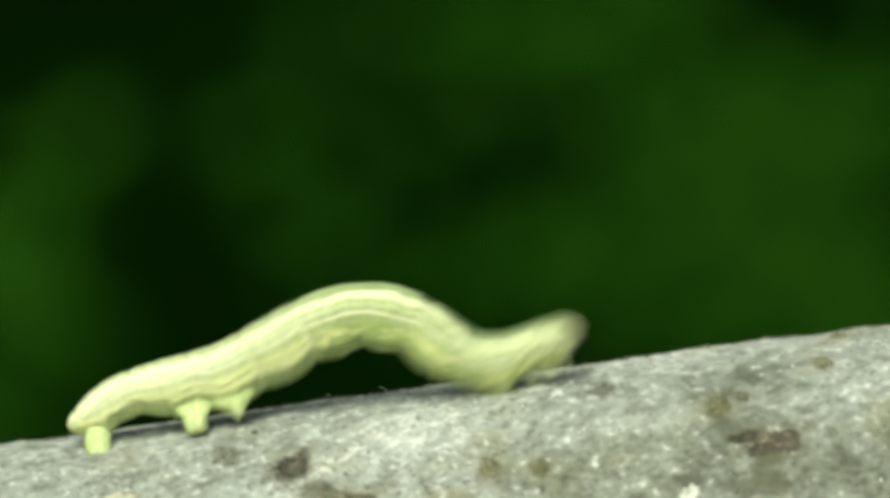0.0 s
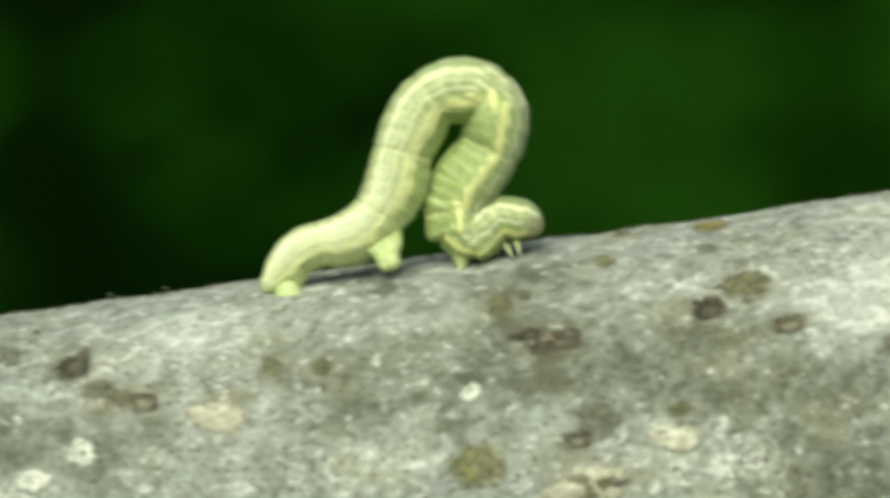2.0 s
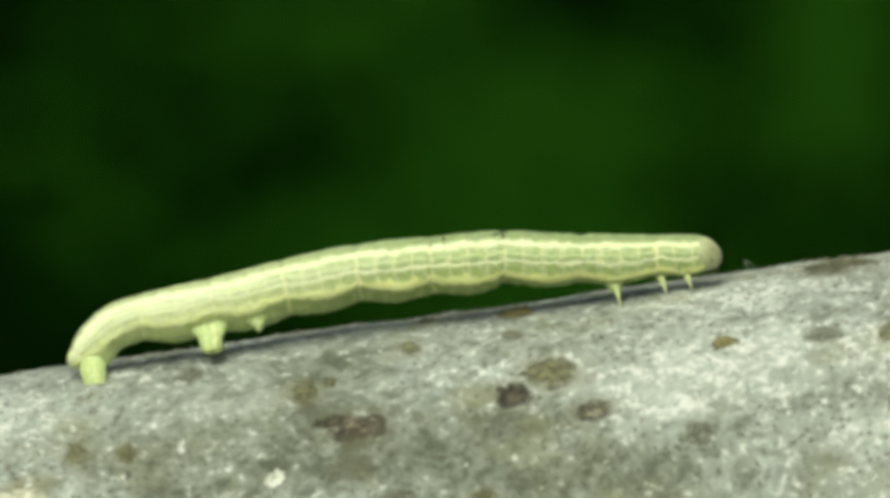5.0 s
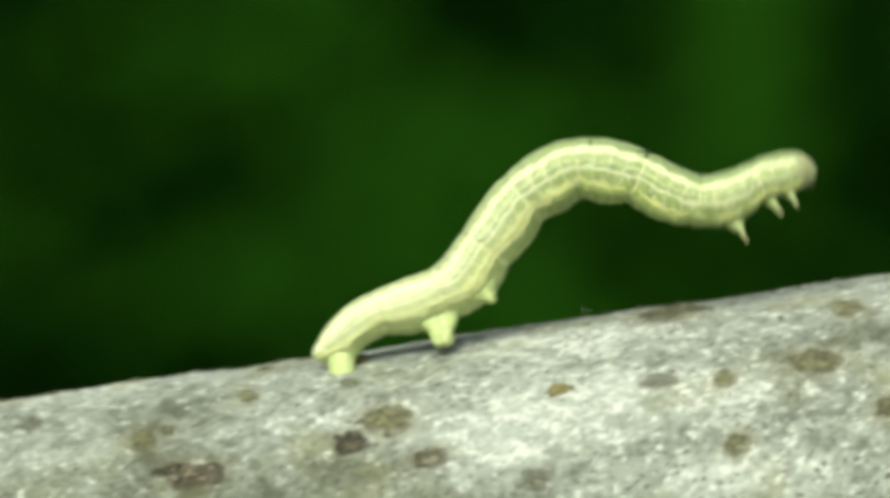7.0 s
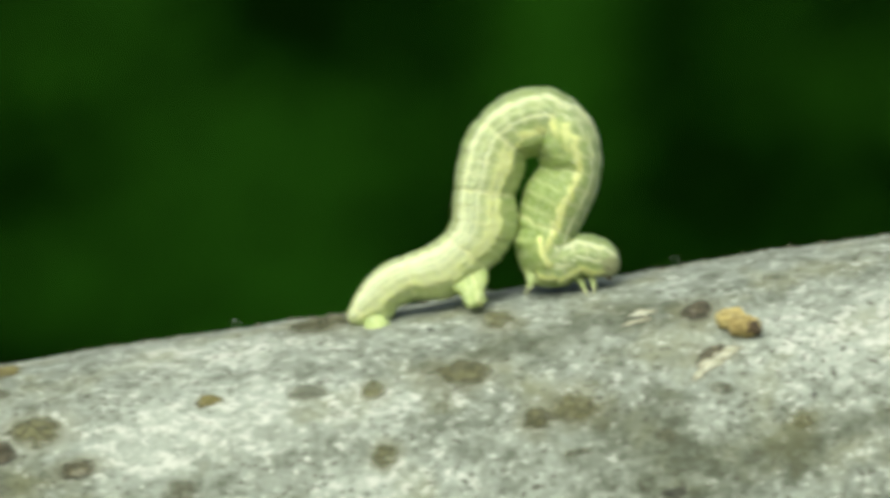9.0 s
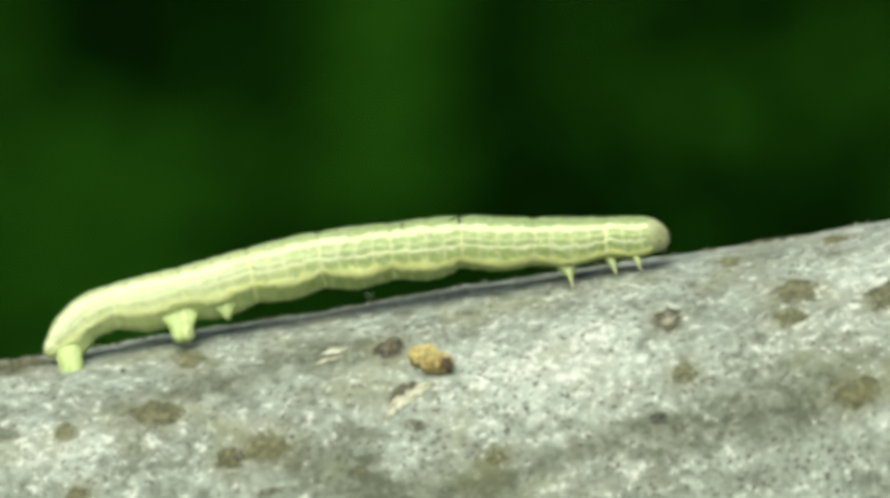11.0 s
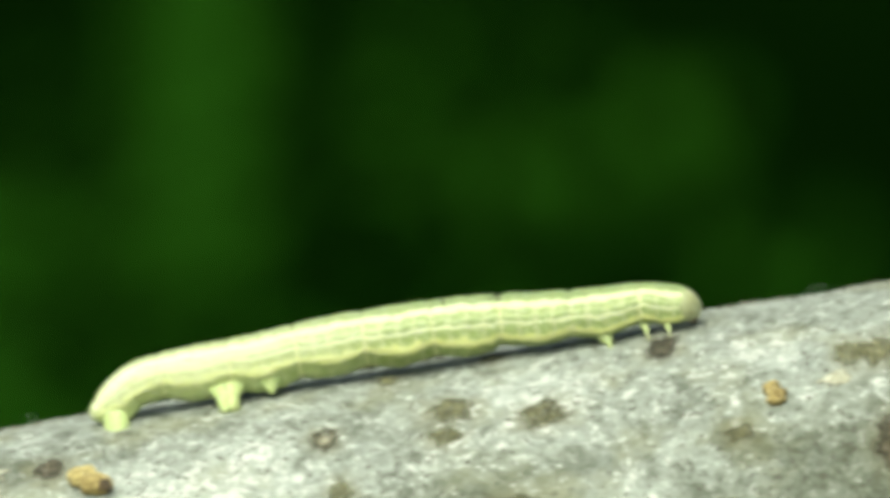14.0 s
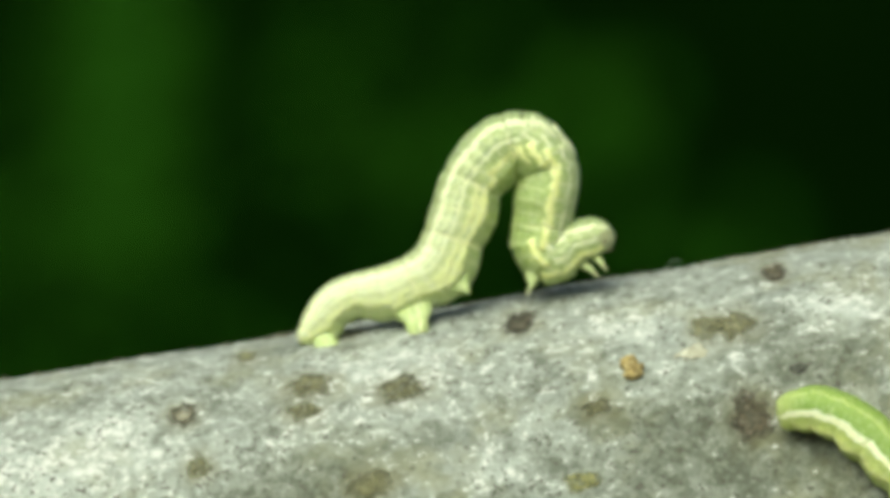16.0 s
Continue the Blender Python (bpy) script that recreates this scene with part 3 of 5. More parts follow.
def scatter(name, mat, count, seed, low, high, reach, proud):
    """Fine flecks that stick to the bark, joined: half sizes in mm from low to high, angles from the reach given."""
    random.seed(seed)
    verts, faces = [], []
    while len(faces) < count * 12:
        s, phi = random.uniform(-30, 95), reach[0] + (reach[1] - reach[0]) * random.random()
        arc = phi * math.pi / 180 * RAD
        if noise.noise((s * 0.35, arc * 0.35, seed)) + 0.6 * noise.noise((s * 1.3, arc * 1.3, seed)) < random.uniform(-0.35, 0.45):
            continue
        r = low * (high / low) ** (random.random() ** 2)
        lift = uneven(s, arc) * 0.8 - 0.04
        m = on_branch(s, phi, lift)
        base = len(verts)
        wide, turn = random.uniform(0.6, 1.5), random.uniform(0, 6.3)
        for k in range(6):
            a = k * math.pi / 3
            q = r * random.uniform(0.65, 1.3)
            x, y = q * wide * math.cos(a), q * math.sin(a)
            verts.append(m @ (Vector((x * math.cos(turn) - y * math.sin(turn), x * math.sin(turn) + y * math.cos(turn), -0.01)) * MM))
        for k in range(6):
            x, y, z = (verts[base + k] - m.translation) * 0.55
            verts.append(m.translation + Vector((x, y, z)) + m.to_3x3().col[2] * proud * r * random.uniform(0.6, 1.2) * MM)
        for k in range(6):
            n2 = (k + 1) % 6
            faces.append((base + k, base + n2, base + 6 + n2))
            faces.append((base + k, base + 6 + n2, base + 6 + k))
        faces.append(tuple(base + 6 + k for k in range(6)))
    me = bpy.data.meshes.new(name)
    me.from_pydata([tuple(v) for v in verts], [], faces)
    me.materials.append(mat)
    ob = new(name, me)
    ob.parent = branch
    return tagged(ob, kind="stuff")


scatter("lichen_dust", SPOTS["whitering"], 1300, 3, 0.02, 0.11, (2, 88), 0.35)
scatter("dark_grit", SPOTS["dot"], 1800, 8, 0.02, 0.08, (2, 88), 0.35)
scatter("edge_grit", SPOTS["stain"], 1900, 5, 0.05, 0.16, (-3, 4), 0.9)


def make_bud(name, s, phi, length, width, tilt, label, tip=True):
    """A swollen orange bud that lies on the bark, with dark scales at its foot and tip."""
    bm = bmesh.new()
    rings = []
    for i in range(13):
        u = i / 12
        r = width / 2 * (0.35 + 0.65 * math.sin(math.pi * min(1, u * 0.86 + 0.10)) ** 0.7) * (1 - 0.26 * math.exp(-((u - 0.42) / 0.10) ** 2))
        rings.append(lambda a, u=u, r=r: Vector((
            (u - 0.5) * length,
            r * math.cos(a) * (1 + 0.55 * noise.noise((u * 3.3, math.cos(a) * 1.8, s)) + 0.3 * noise.noise((u * 7, math.cos(a) * 4, s))),
            0.26 * width + r * 0.6 * math.sin(a) * (1 + 0.45 * noise.noise((u * 6, math.sin(a) * 2 + math.cos(a) * 3, s + 3))))) * MM)
    lathe(bm, rings, 22)
    bud = part(name, bm, BUD)
    bud.matrix_world = BRANCH @ on_branch(s, phi, -0.1) @ pose(0, 0, 0, 0, 0, tilt)
    if not tip:
        return tagged(bud, label, "bud")
    bm = bmesh.new()
    rings = []
    for i in range(7):
        u = i / 6
        r = width * (0.26 - 0.22 * u)
        rings.append(lambda a, u=u, r=r: Vector(((0.42 + 0.22 * u) * length, r * math.cos(a), 0.34 * width + r * math.sin(a) * (1 + 0.2 * math.cos(3 * a)))) * MM)
    lathe(bm, rings, 16)
    part("bud_tip", bm, BUD_TIP, bud, "dark brown bud scale")
    return tagged(bud, label, "bud")


make_bud("bud", 44.65, 36.0, 1.95, 1.35, -48, "swollen orange bud with a dark brown tip on grey bark")
make_bud("bud", 72.95, 42.0, 1.25, 0.95, -80, "small round orange bud on grey bark", False)


def make_silk(s, points, label="fine pale silk threads caught on the branch edge"):
    """A wisp of silk: points in mm along, towards the camera, and up from the top edge."""
    bm = bmesh.new()
    pts = [(s + x, y, z) for x, y, z in points]
    curve = []
    for i in range(len(pts) - 1):
        for k in range(6):
            u = k / 6
            curve.append(tuple(pts[i][c] * (1 - u) + pts[i + 1][c] * u + 0.10 * noise.noise((i + u, c * 7.0, s)) for c in range(3)))
    curve.append(pts[-1])
    tube(bm, curve, [0.005] * len(curve), 5)
    ob = part("silk_thread", bm, SILK)
    ob.matrix_world = BRANCH
    return tagged(ob, label, "silk thread", "silk on the branch")


for s in (24.2, -9.8, -7.6, 43.0, 75.4):
    random.seed(int(s * 10))
    for k in range(1):
        tall = random.uniform(0.3, 0.8) if s > 20 else 0.25
        lean = random.uniform(-0.9, 0.9)
        make_silk(s, [(random.uniform(-0.8, 0.3), 0, -0.12), (lean * 0.4, 0, tall * 0.7), (lean, 0, tall), (lean * 1.5 + 0.4, 0, tall * 0.45)])


# ------------------------------------------------------------ caterpillars
PIECES = 36
JOINT = 0.115      # length of one body segment, as a share of the whole
GIRTH = ((0.0, 0.54), (0.03, 0.70), (0.08, 0.84), (0.2, 0.97), (0.35, 1.07), (0.5, 1.14), (0.7, 1.13), (0.85, 1.02), (0.93, 0.90), (1.0, 0.74))


def between(table, u):
    for (a, x), (b, y) in zip(table, table[1:]):
        if u <= b:
            return x + (y - x) * (u - a) / (b - a)
    return table[-1][1]


RIDGE = ((0.0, -0.42), (0.3, -0.46), (0.5, -0.56), (0.75, -0.68), (1.0, -0.74))     # height of the side ridge on the unit ring


def segment_mesh(i, length, thick, lowest=0.0):
    """One ring of the body; x forwards, z the back; it reaches into its neighbours so that they slide on one another. lowest: 0 for the whole skin, 0.7 or more for a ring of belly skin."""
    mid = (i + 0.5) / PIECES
    half = length / PIECES * 1.02
    bm = bmesh.new()
    layer, band = bm.verts.layers.float.new("along"), bm.verts.layers.float.new("band")
    rings = []
    cuts = (-1.25, -1.0, -0.75, -0.5, -0.25, 0.0, 0.25, 0.5, 0.75, 1.0, 1.25)
    around = 40
    bands = []
    for c in cuts:
        u = min(max(mid + c * half / length, 0.0), 1.0)
        beat = ((u - 0.46) / JOINT) % 1.0
        swell = -math.cos(2 * math.pi * beat)
        notch = math.exp(-((beat + 0.5) % 1.0 - 0.5) ** 2 / 0.0045)
        r = between(GIRTH, u) * thick * (1 - 0.035 * c * c) if abs(c) <= 1 else between(GIRTH, mid) * thick * 0.72
        if i == 0 and c < 0:
            r *= math.sqrt(max(0.05, 1 - (c / 1.30) ** 2))
        if i == PIECES - 1 and c > 0:
            r *= math.sqrt(max(0.05, 1 - (c / 1.30) ** 2))
        # the ridge runs in scallops: low in the middle of a segment, drawn up at its joints
        ridge = between(RIDGE, u) - 0.13 * (abs(math.sin(math.pi * beat)) ** 0.7 - 0.6) + 0.07 * noise.noise((u * 40, 3.1, 0.0))
        drop = -0.13 * max(0.0, 1 - u / 0.09) ** 1.5 * thick
        reach = 1.0
        if i == 0 and c < 0:
            reach = 1.15

        def ring(a, c=c, r=r, u=u, swell=swell, notch=notch, ridge=ridge, drop=drop, reach=reach):
            y, z = math.cos(a), math.sin(a)
            below = max(0.0, -z)
            fold = 0.10 * math.exp(-((z - ridge) / 0.13) ** 2) * (0.75 + 0.25 * swell) - 0.05 * math.exp(-((z - ridge + 0.26) / 0.12) ** 2)
            belly = 1.0 + ((0.05 + 0.15 * math.sin(math.pi * u) if u < 0.68 else 0.03) + 0.20 * math.exp(-((u - 0.24) / 0.13) ** 2) + 0.12 * math.exp(-((u - 0.13) / 0.07) ** 2) + 0.75 * math.exp(-((u - 0.016) / 0.030) ** 2)) * below
            k = r * (1 + fold - 0.05 * notch + 0.07 * below * below * swell + 0.03 * noise.noise((y * 2.2, z * 2.2, u * 26)) + 0.03 * noise.noise((y * 5, z * 5, u * 70)) + 0.012 * noise.noise((y * 11, z * 11, u * 150)))
            return Vector((c * half * reach, y * k * 0.98, z * k * belly + drop)) * MM
        rings.append(ring)
        bands.append([0.8 * (1 - math.sin(a)) / (1 - ridge) if math.sin(a) > ridge else 1 - 0.2 * (1 + math.sin(a)) / (1 + ridge) for a in (2 * math.pi * k / around for k in range(around))])
    rows = lathe(bm, rings, around)
    for c, row, marks in zip(cuts, rows, bands):
        for v, mark_here in zip(row, marks):
            v[layer], v[band] = mid * length + c * half, max(mark_here, lowest)
    return bm


def head_mesh(thick):
    bm = bmesh.new()
    rings = []
    for i in range(17):
        u = math.sin(math.pi / 2 * i / 16)
        r = 0.75 * thick * max(0.004, 1 - (max(0.0, u - 0.2) / 0.8) ** 2.0) ** 0.5 * (0.92 + 0.08 * min(1.0, u / 0.2))
        rings.append(lambda a, u=u, r=r: Vector((-0.52 + 1.14 * u * thick, r * math.cos(a), r * math.sin(a) * 0.98 - 0.16 * u * u)) * MM)
    lathe(bm, rings, 26)
    return bm


def make_leg(body, r, side, ahead, base):
    """A true leg: short, jointed, with a pale pointed claw; z = 0 is the body's middle line."""
    bm = bmesh.new()
    tube(bm, [(ahead - 0.14, side * 0.08, -0.55 * r), (ahead - 0.10, side * 0.14, -0.80 * r), (ahead - 0.02, side * 0.30, -1.02 * r), (ahead + 0.05, side * 0.52, -1.20 * r),
              (ahead + 0.07, side * 0.80, -1.40 * r)], [0.34 * base, 0.31 * base, 0.22 * base, 0.06 + 0.05 * base, 0.07], 14)
    leg = part("leg", bm, LEG_SKIN, body)
    bm = bmesh.new()
    tube(bm, [(ahead + 0.07, side * 0.77, -1.36 * r), (ahead + 0.10, side * 0.88, -1.54 * r), (ahead + 0.17, side * 0.95, -1.74 * r)], [0.066, 0.045, 0.012], 8)
    part("claw", bm, CLAW, leg, "pale pointed claw")
    return leg


def make_proleg(name, body, profile, mat, along, root, tip):
    """A pair of fleshy false legs that grow out of the belly; profile rows give the depth under the body's middle line, the back and front edges and the half thickness; along, root and tip place it in the skin's stripes."""
    pair = []
    out = 0.26 if name == "rear_clasper" else 0.20
    for side in (-1, 1):
        bm = bmesh.new()
        layer, band = bm.verts.layers.float.new("along"), bm.verts.layers.float.new("band")
        rings = []
        for i in range(3 * len(profile) - 2):
            j, f = divmod(i, 3)
            lo, hi = profile[j], profile[min(j + 1, len(profile) - 1)]
            at, back, front, thick = (p + (q - p) * f / 3 for p, q in zip(lo, hi))
            y = out + (0.85 - out) * min(1.0, max(0.0, at - 0.3) / 1.5)
            rings.append(lambda a, at=at, back=back, front=front, thick=thick, y=y: Vector((
                (back + front) / 2 + (front - back) / 2 * math.cos(a) * (1 + 0.12 * noise.noise((at * 3.5, math.cos(a) * 1.5, side + profile[1][2]))),
                side * y + thick * math.sin(a) * (1 + 0.12 * noise.noise((at * 4, math.sin(a) * 1.5, profile[1][2]))), -at)) * MM)
        for j, row in enumerate(lathe(bm, rings, 20)):
            for v in row:
                v[layer], v[band] = along + v.co.x / MM, root + (tip - root) * j / len(rings)
        bmesh.ops.recalc_face_normals(bm, faces=bm.faces)
        pair.append(part(name, bm, mat, body))
    return pair


CLASPER = ((0.0, -0.05, 0.50, 0.10), (0.4, -0.22, 0.66, 0.22), (0.8, -0.34, 0.74, 0.30), (1.15, -0.36, 0.68, 0.33), (1.45, -0.34, 0.64, 0.31), (1.7, -0.27, 0.54, 0.26), (1.95, -0.15, 0.43, 0.19), (2.14, -0.02, 0.30, 0.09))
PROLEG = ((0.4, -0.60, 1.15, 0.18), (0.9, -0.52, 1.10, 0.28), (1.2, -0.36, 0.97, 0.35), (1.45, -0.20, 0.82, 0.40), (1.7, -0.16, 0.78, 0.40), (1.88, -0.16, 0.78, 0.40), (2.0, -0.10, 0.72, 0.34), (2.07, 0.06, 0.56, 0.16))
SMALL_PROLEG = ((0.4, -1.3, 1.25, 0.18), (0.75, -1.25, 1.2, 0.30), (1.05, -0.95, 0.95, 0.38), (1.32, -0.55, 0.58, 0.34), (1.55, -0.27, 0.32, 0.24), (1.76, -0.13, 0.17, 0.14), (1.86, -0.06, 0.08, 0.06))


def make_caterpillar(skin, label, length=22.0, thick=1.0, flecks=True):
    """A looper caterpillar as an Empty with its rings, head and legs; returns it and the list of rings and head, tail first, and its false legs."""
    body = new("caterpillar")
    rings = []
    for i in range(PIECES):
        rings.append(part("segment", segment_mesh(i, length, thick), skin, body))
    true_legs, belly = [], []
    for i, ahead, base in ((30, 0.3, 1.4), (33, -0.05, 0.75), (34, 0.25, 0.7)) if flecks else ():
        r = between(GIRTH, (i + 0.5) / PIECES) * thick * (1.12 if i == 30 else 1.0)
        true_legs.append((i, [make_leg(body, r, side, ahead, base) for side in (-1, 1)]))
    false_legs = []
    if flecks:
        false_legs = [(0, make_proleg("rear_clasper", body, CLASPER, skin, 0.5, 0.95, 1.0)), (7, make_proleg("proleg", body, PROLEG, skin, 4.6, 0.95, 1.0)),
                      (10, make_proleg("small_proleg", body, SMALL_PROLEG, skin, 6.4, 0.95, 1.0))]
        for i, strokes in ((21, (((-0.06, -15), (0.0, 8), (-0.02, 30), (0.04, 52)),)), (24, (((-0.30, 38), (-0.10, 26), (0.10, 20), (0.34, 4)), ((0.06, 20), (0.16, 33), (0.14, 44))))):
            r = between(GIRTH, (i + 0.5) / PIECES) * thick
            bm = bmesh.new()
            for stroke in strokes:
                tube(bm, [(x, -math.sin(radians(a)) * r * 0.98, math.cos(radians(a)) * r * 0.985) for x, a in stroke], [0.025] + [0.055] * (len(stroke) - 2) + [0.02], 7)
            part("dark_fleck", bm, FLECK, rings[i], "dark crack in the skin of the back")
        for i in range(7, 32):
            belly.append((i, part("belly_fold", segment_mesh(i, length, thick * 0.94, 0.70 if i < 18 else 0.86), skin, body)))
    head = part("head", head_mesh(thick), HEAD_SKIN, body, "pale greenish-brown head capsule")
    bm = bmesh.new()
    tube(bm, [(0.14 * thick, -0.24, -0.58 * thick), (0.33 * thick, 0, -0.62 * thick), (0.14 * thick, 0.24, -0.58 * thick)], [0.10, 0.15, 0.10], 10)
    part("mouthparts", bm, MOUTH, head, "dark mouthparts")
    for side in (-1, 1):
        bm = bmesh.new()
        bmesh.ops.create_uvsphere(bm, u_segments=10, v_segments=6, radius=0.06 * MM)
        bmesh.ops.translate(bm, verts=bm.verts, vec=Vector((0.20, side * 0.58, -0.30)) * thick * MM)
        part("eye_spot", bm, MOUTH, head)
    tagged(body, label, "caterpillar")
    return body, rings + [head], false_legs + true_legs, belly


def body_line(length, headings, sway, count=PIECES):
    """Places and headings of all rings and the head along a bent body that starts at the origin; the chest draws in where the body folds."""
    fold = min(1.0, max(0.0, (-headings[21] - 70) / 40))
    headings = [h + fold * (5 if 18 <= j <= 22 else 10 if 23 <= j <= 25 else -4 if j > 25 else 0) for j, h in enumerate(headings)]
    n = len(headings)
    out = []
    p = Vector((0, 0, 0))
    steps = 4 * count
    d = length * 0.977 / steps
    for k in range(steps + 1):
        f = min(max((k + 0.5) / steps * n - 0.5, 0), n - 1)
        i = min(int(f), n - 2)
        a = radians(headings[i] + (headings[i + 1] - headings[i]) * (f - i))
        w = radians(sway[i] + (sway[i + 1] - sway[i]) * (f - i))
        if k % 4 == 2 or k == steps:
            out.append((p.copy(), a, w))
        p = p + Vector((math.cos(a) * math.cos(w), math.sin(w), math.sin(a) * math.cos(w))) * d * (1 - 0.24 * fold if k > 0.86 * steps else 1)
    return out


looper, looper_parts, looper_prolegs, looper_belly = make_caterpillar(SKIN, "pale yellow-green looper caterpillar with white stripes arching along the branch")


def make_resting_caterpillar():
    """A greener caterpillar that lies on the near side of the branch and points to its left."""
    worm, parts, legs, _ = make_caterpillar(SKIN_GREEN, "bright green caterpillar with a cream side stripe resting on the bark", 21.0, 0.92, False)
    worm.matrix_world = BRANCH
    line = ((79.1, 57.8), (79.6, 58.0), (80.38, 58.9), (81.43, 61.9), (82.41, 66.2), (83.34, 71.6), (84.5, 79.5), (86.0, 88.0), (87.8, 96.5), (89.8, 105.0))
    pts = []
    for i in range(len(line) - 1):
        for k in range(20):
            u = k / 20
            q = [line[max(i - 1, 0)], line[i], line[i + 1], line[min(i + 2, len(line) - 1)]]
            f = [0.5 * ((2 * q[1][c]) + (q[2][c] - q[0][c]) * u + (2 * q[0][c] - 5 * q[1][c] + 4 * q[2][c] - q[3][c]) * u * u
                        + (3 * q[1][c] - q[0][c] - 3 * q[2][c] + q[3][c]) * u ** 3) for c in (0, 1)]
            pts.append(on_branch(f[0], f[1], 0.80 + 0.25 * math.sin(math.pi * len(pts) / 160)))
    n = len(parts)
    for j, ob in enumerate(parts):
        f = (n - 1 - j) / (n - 1) * (len(pts) - 3) + 1
        i = int(f)
        here = pts[i].translation.lerp(pts[min(i + 1, len(pts) - 1)].translation, f - i)
        x = (pts[max(i - 2, 0)].translation - pts[min(i + 2, len(pts) - 1)].translation).normalized()
        up = Vector((0.5, -0.14, 0.85))
        y = up.cross(x).normalized()
        m = Matrix((x, y, x.cross(y))).transposed().to_4x4()
        m.translation = here
        ob.matrix_basis = m
        for i, pair in legs:
            if i == j:
                for leg in pair:
                    leg.matrix_basis = m
    return worm


make_resting_caterpillar()


# ------------------------------------------------------------ foliage behind, backdrop and ground
def behind(x, y):
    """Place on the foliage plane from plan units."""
    return Vector(((x - 784) * 0.04267, 0, -(y - 438.5) * 0.04267)) * MM


CLUMPS = ((1590, 190, 170, 150, 0.55), (1410, 350, 160, 150, 1.7), (1220, 170, 170, 120, 0.5), (1420, 560, 260, 110, 0.8), (10, 590, 100, 180, 1.1), (60, 120, 130, 150, 0.08),
          (600, 140, 260, 170, 0.17), (720, 430, 180, 120, 0.28), (1000, 60, 180, 120, 0.7), (900, 400, 170, 130, 0.35), (1080, 430, 160, 120, 0.5),
          (1850, -40, 92, 290, 1.75), (1865, 330, 80, 160, 0.3), (2290, 80, 190, 180, 0.28), (2640, 40, 180, 150, 0.28), (2700, 300, 280, 150, 0.22), (2250, 420, 240, 120, 0.25))


def make_foliage():
    random.seed(11)
    verts, faces = [], []
    for cx, cy, rx, ry, amount in CLUMPS:
        for k in range(int(rx * ry * amount * 0.0011)):
            x, y = random.gauss(cx, rx * 0.68), random.gauss(cy, ry * 0.68)
            size = random.uniform(1.6, 3.2) * MM
            at = behind(x, y) + Vector((0, 0.862 + random.uniform(-0.02, 0.03), 0))
            facing = Vector((random.gauss(-0.25, 0.45), random.gauss(-0.9, 0.25), random.gauss(0.45, 0.4))).normalized()
            m = Matrix.Translation(at) @ facing.to_track_quat("Z", "Y").to_matrix().to_4x4() @ pose(0, 0, 0, 0, 0, random.uniform(0, 360))
            base = len(verts)
            for u, w in ((-1.0, 0.0), (-0.55, 0.42), (0.0, 0.55), (0.5, 0.38), (1.1, 0.0), (0.5, -0.38), (0.0, -0.55), (-0.55, -0.42)):
                verts.append(m @ Vector((u * size, w * size, abs(w) * 0.4 * size - 0.15 * u * u * size)))
            verts.append(m @ Vector((0, 0, 0)))
            for k2 in range(8):
                faces.append((base + k2, base + (k2 + 1) % 8, base + 8))
    me = bpy.data.meshes.new("foliage")
    me.from_pydata([tuple(v) for v in verts], [], faces)
    me.polygons.foreach_set("use_smooth", [True] * len(me.polygons))
    me.materials.append(LEAF)
    return tagged(new("foliage", me), "dark green leaves inside a shrub, far out of focus", "foliage", kind="stuff")


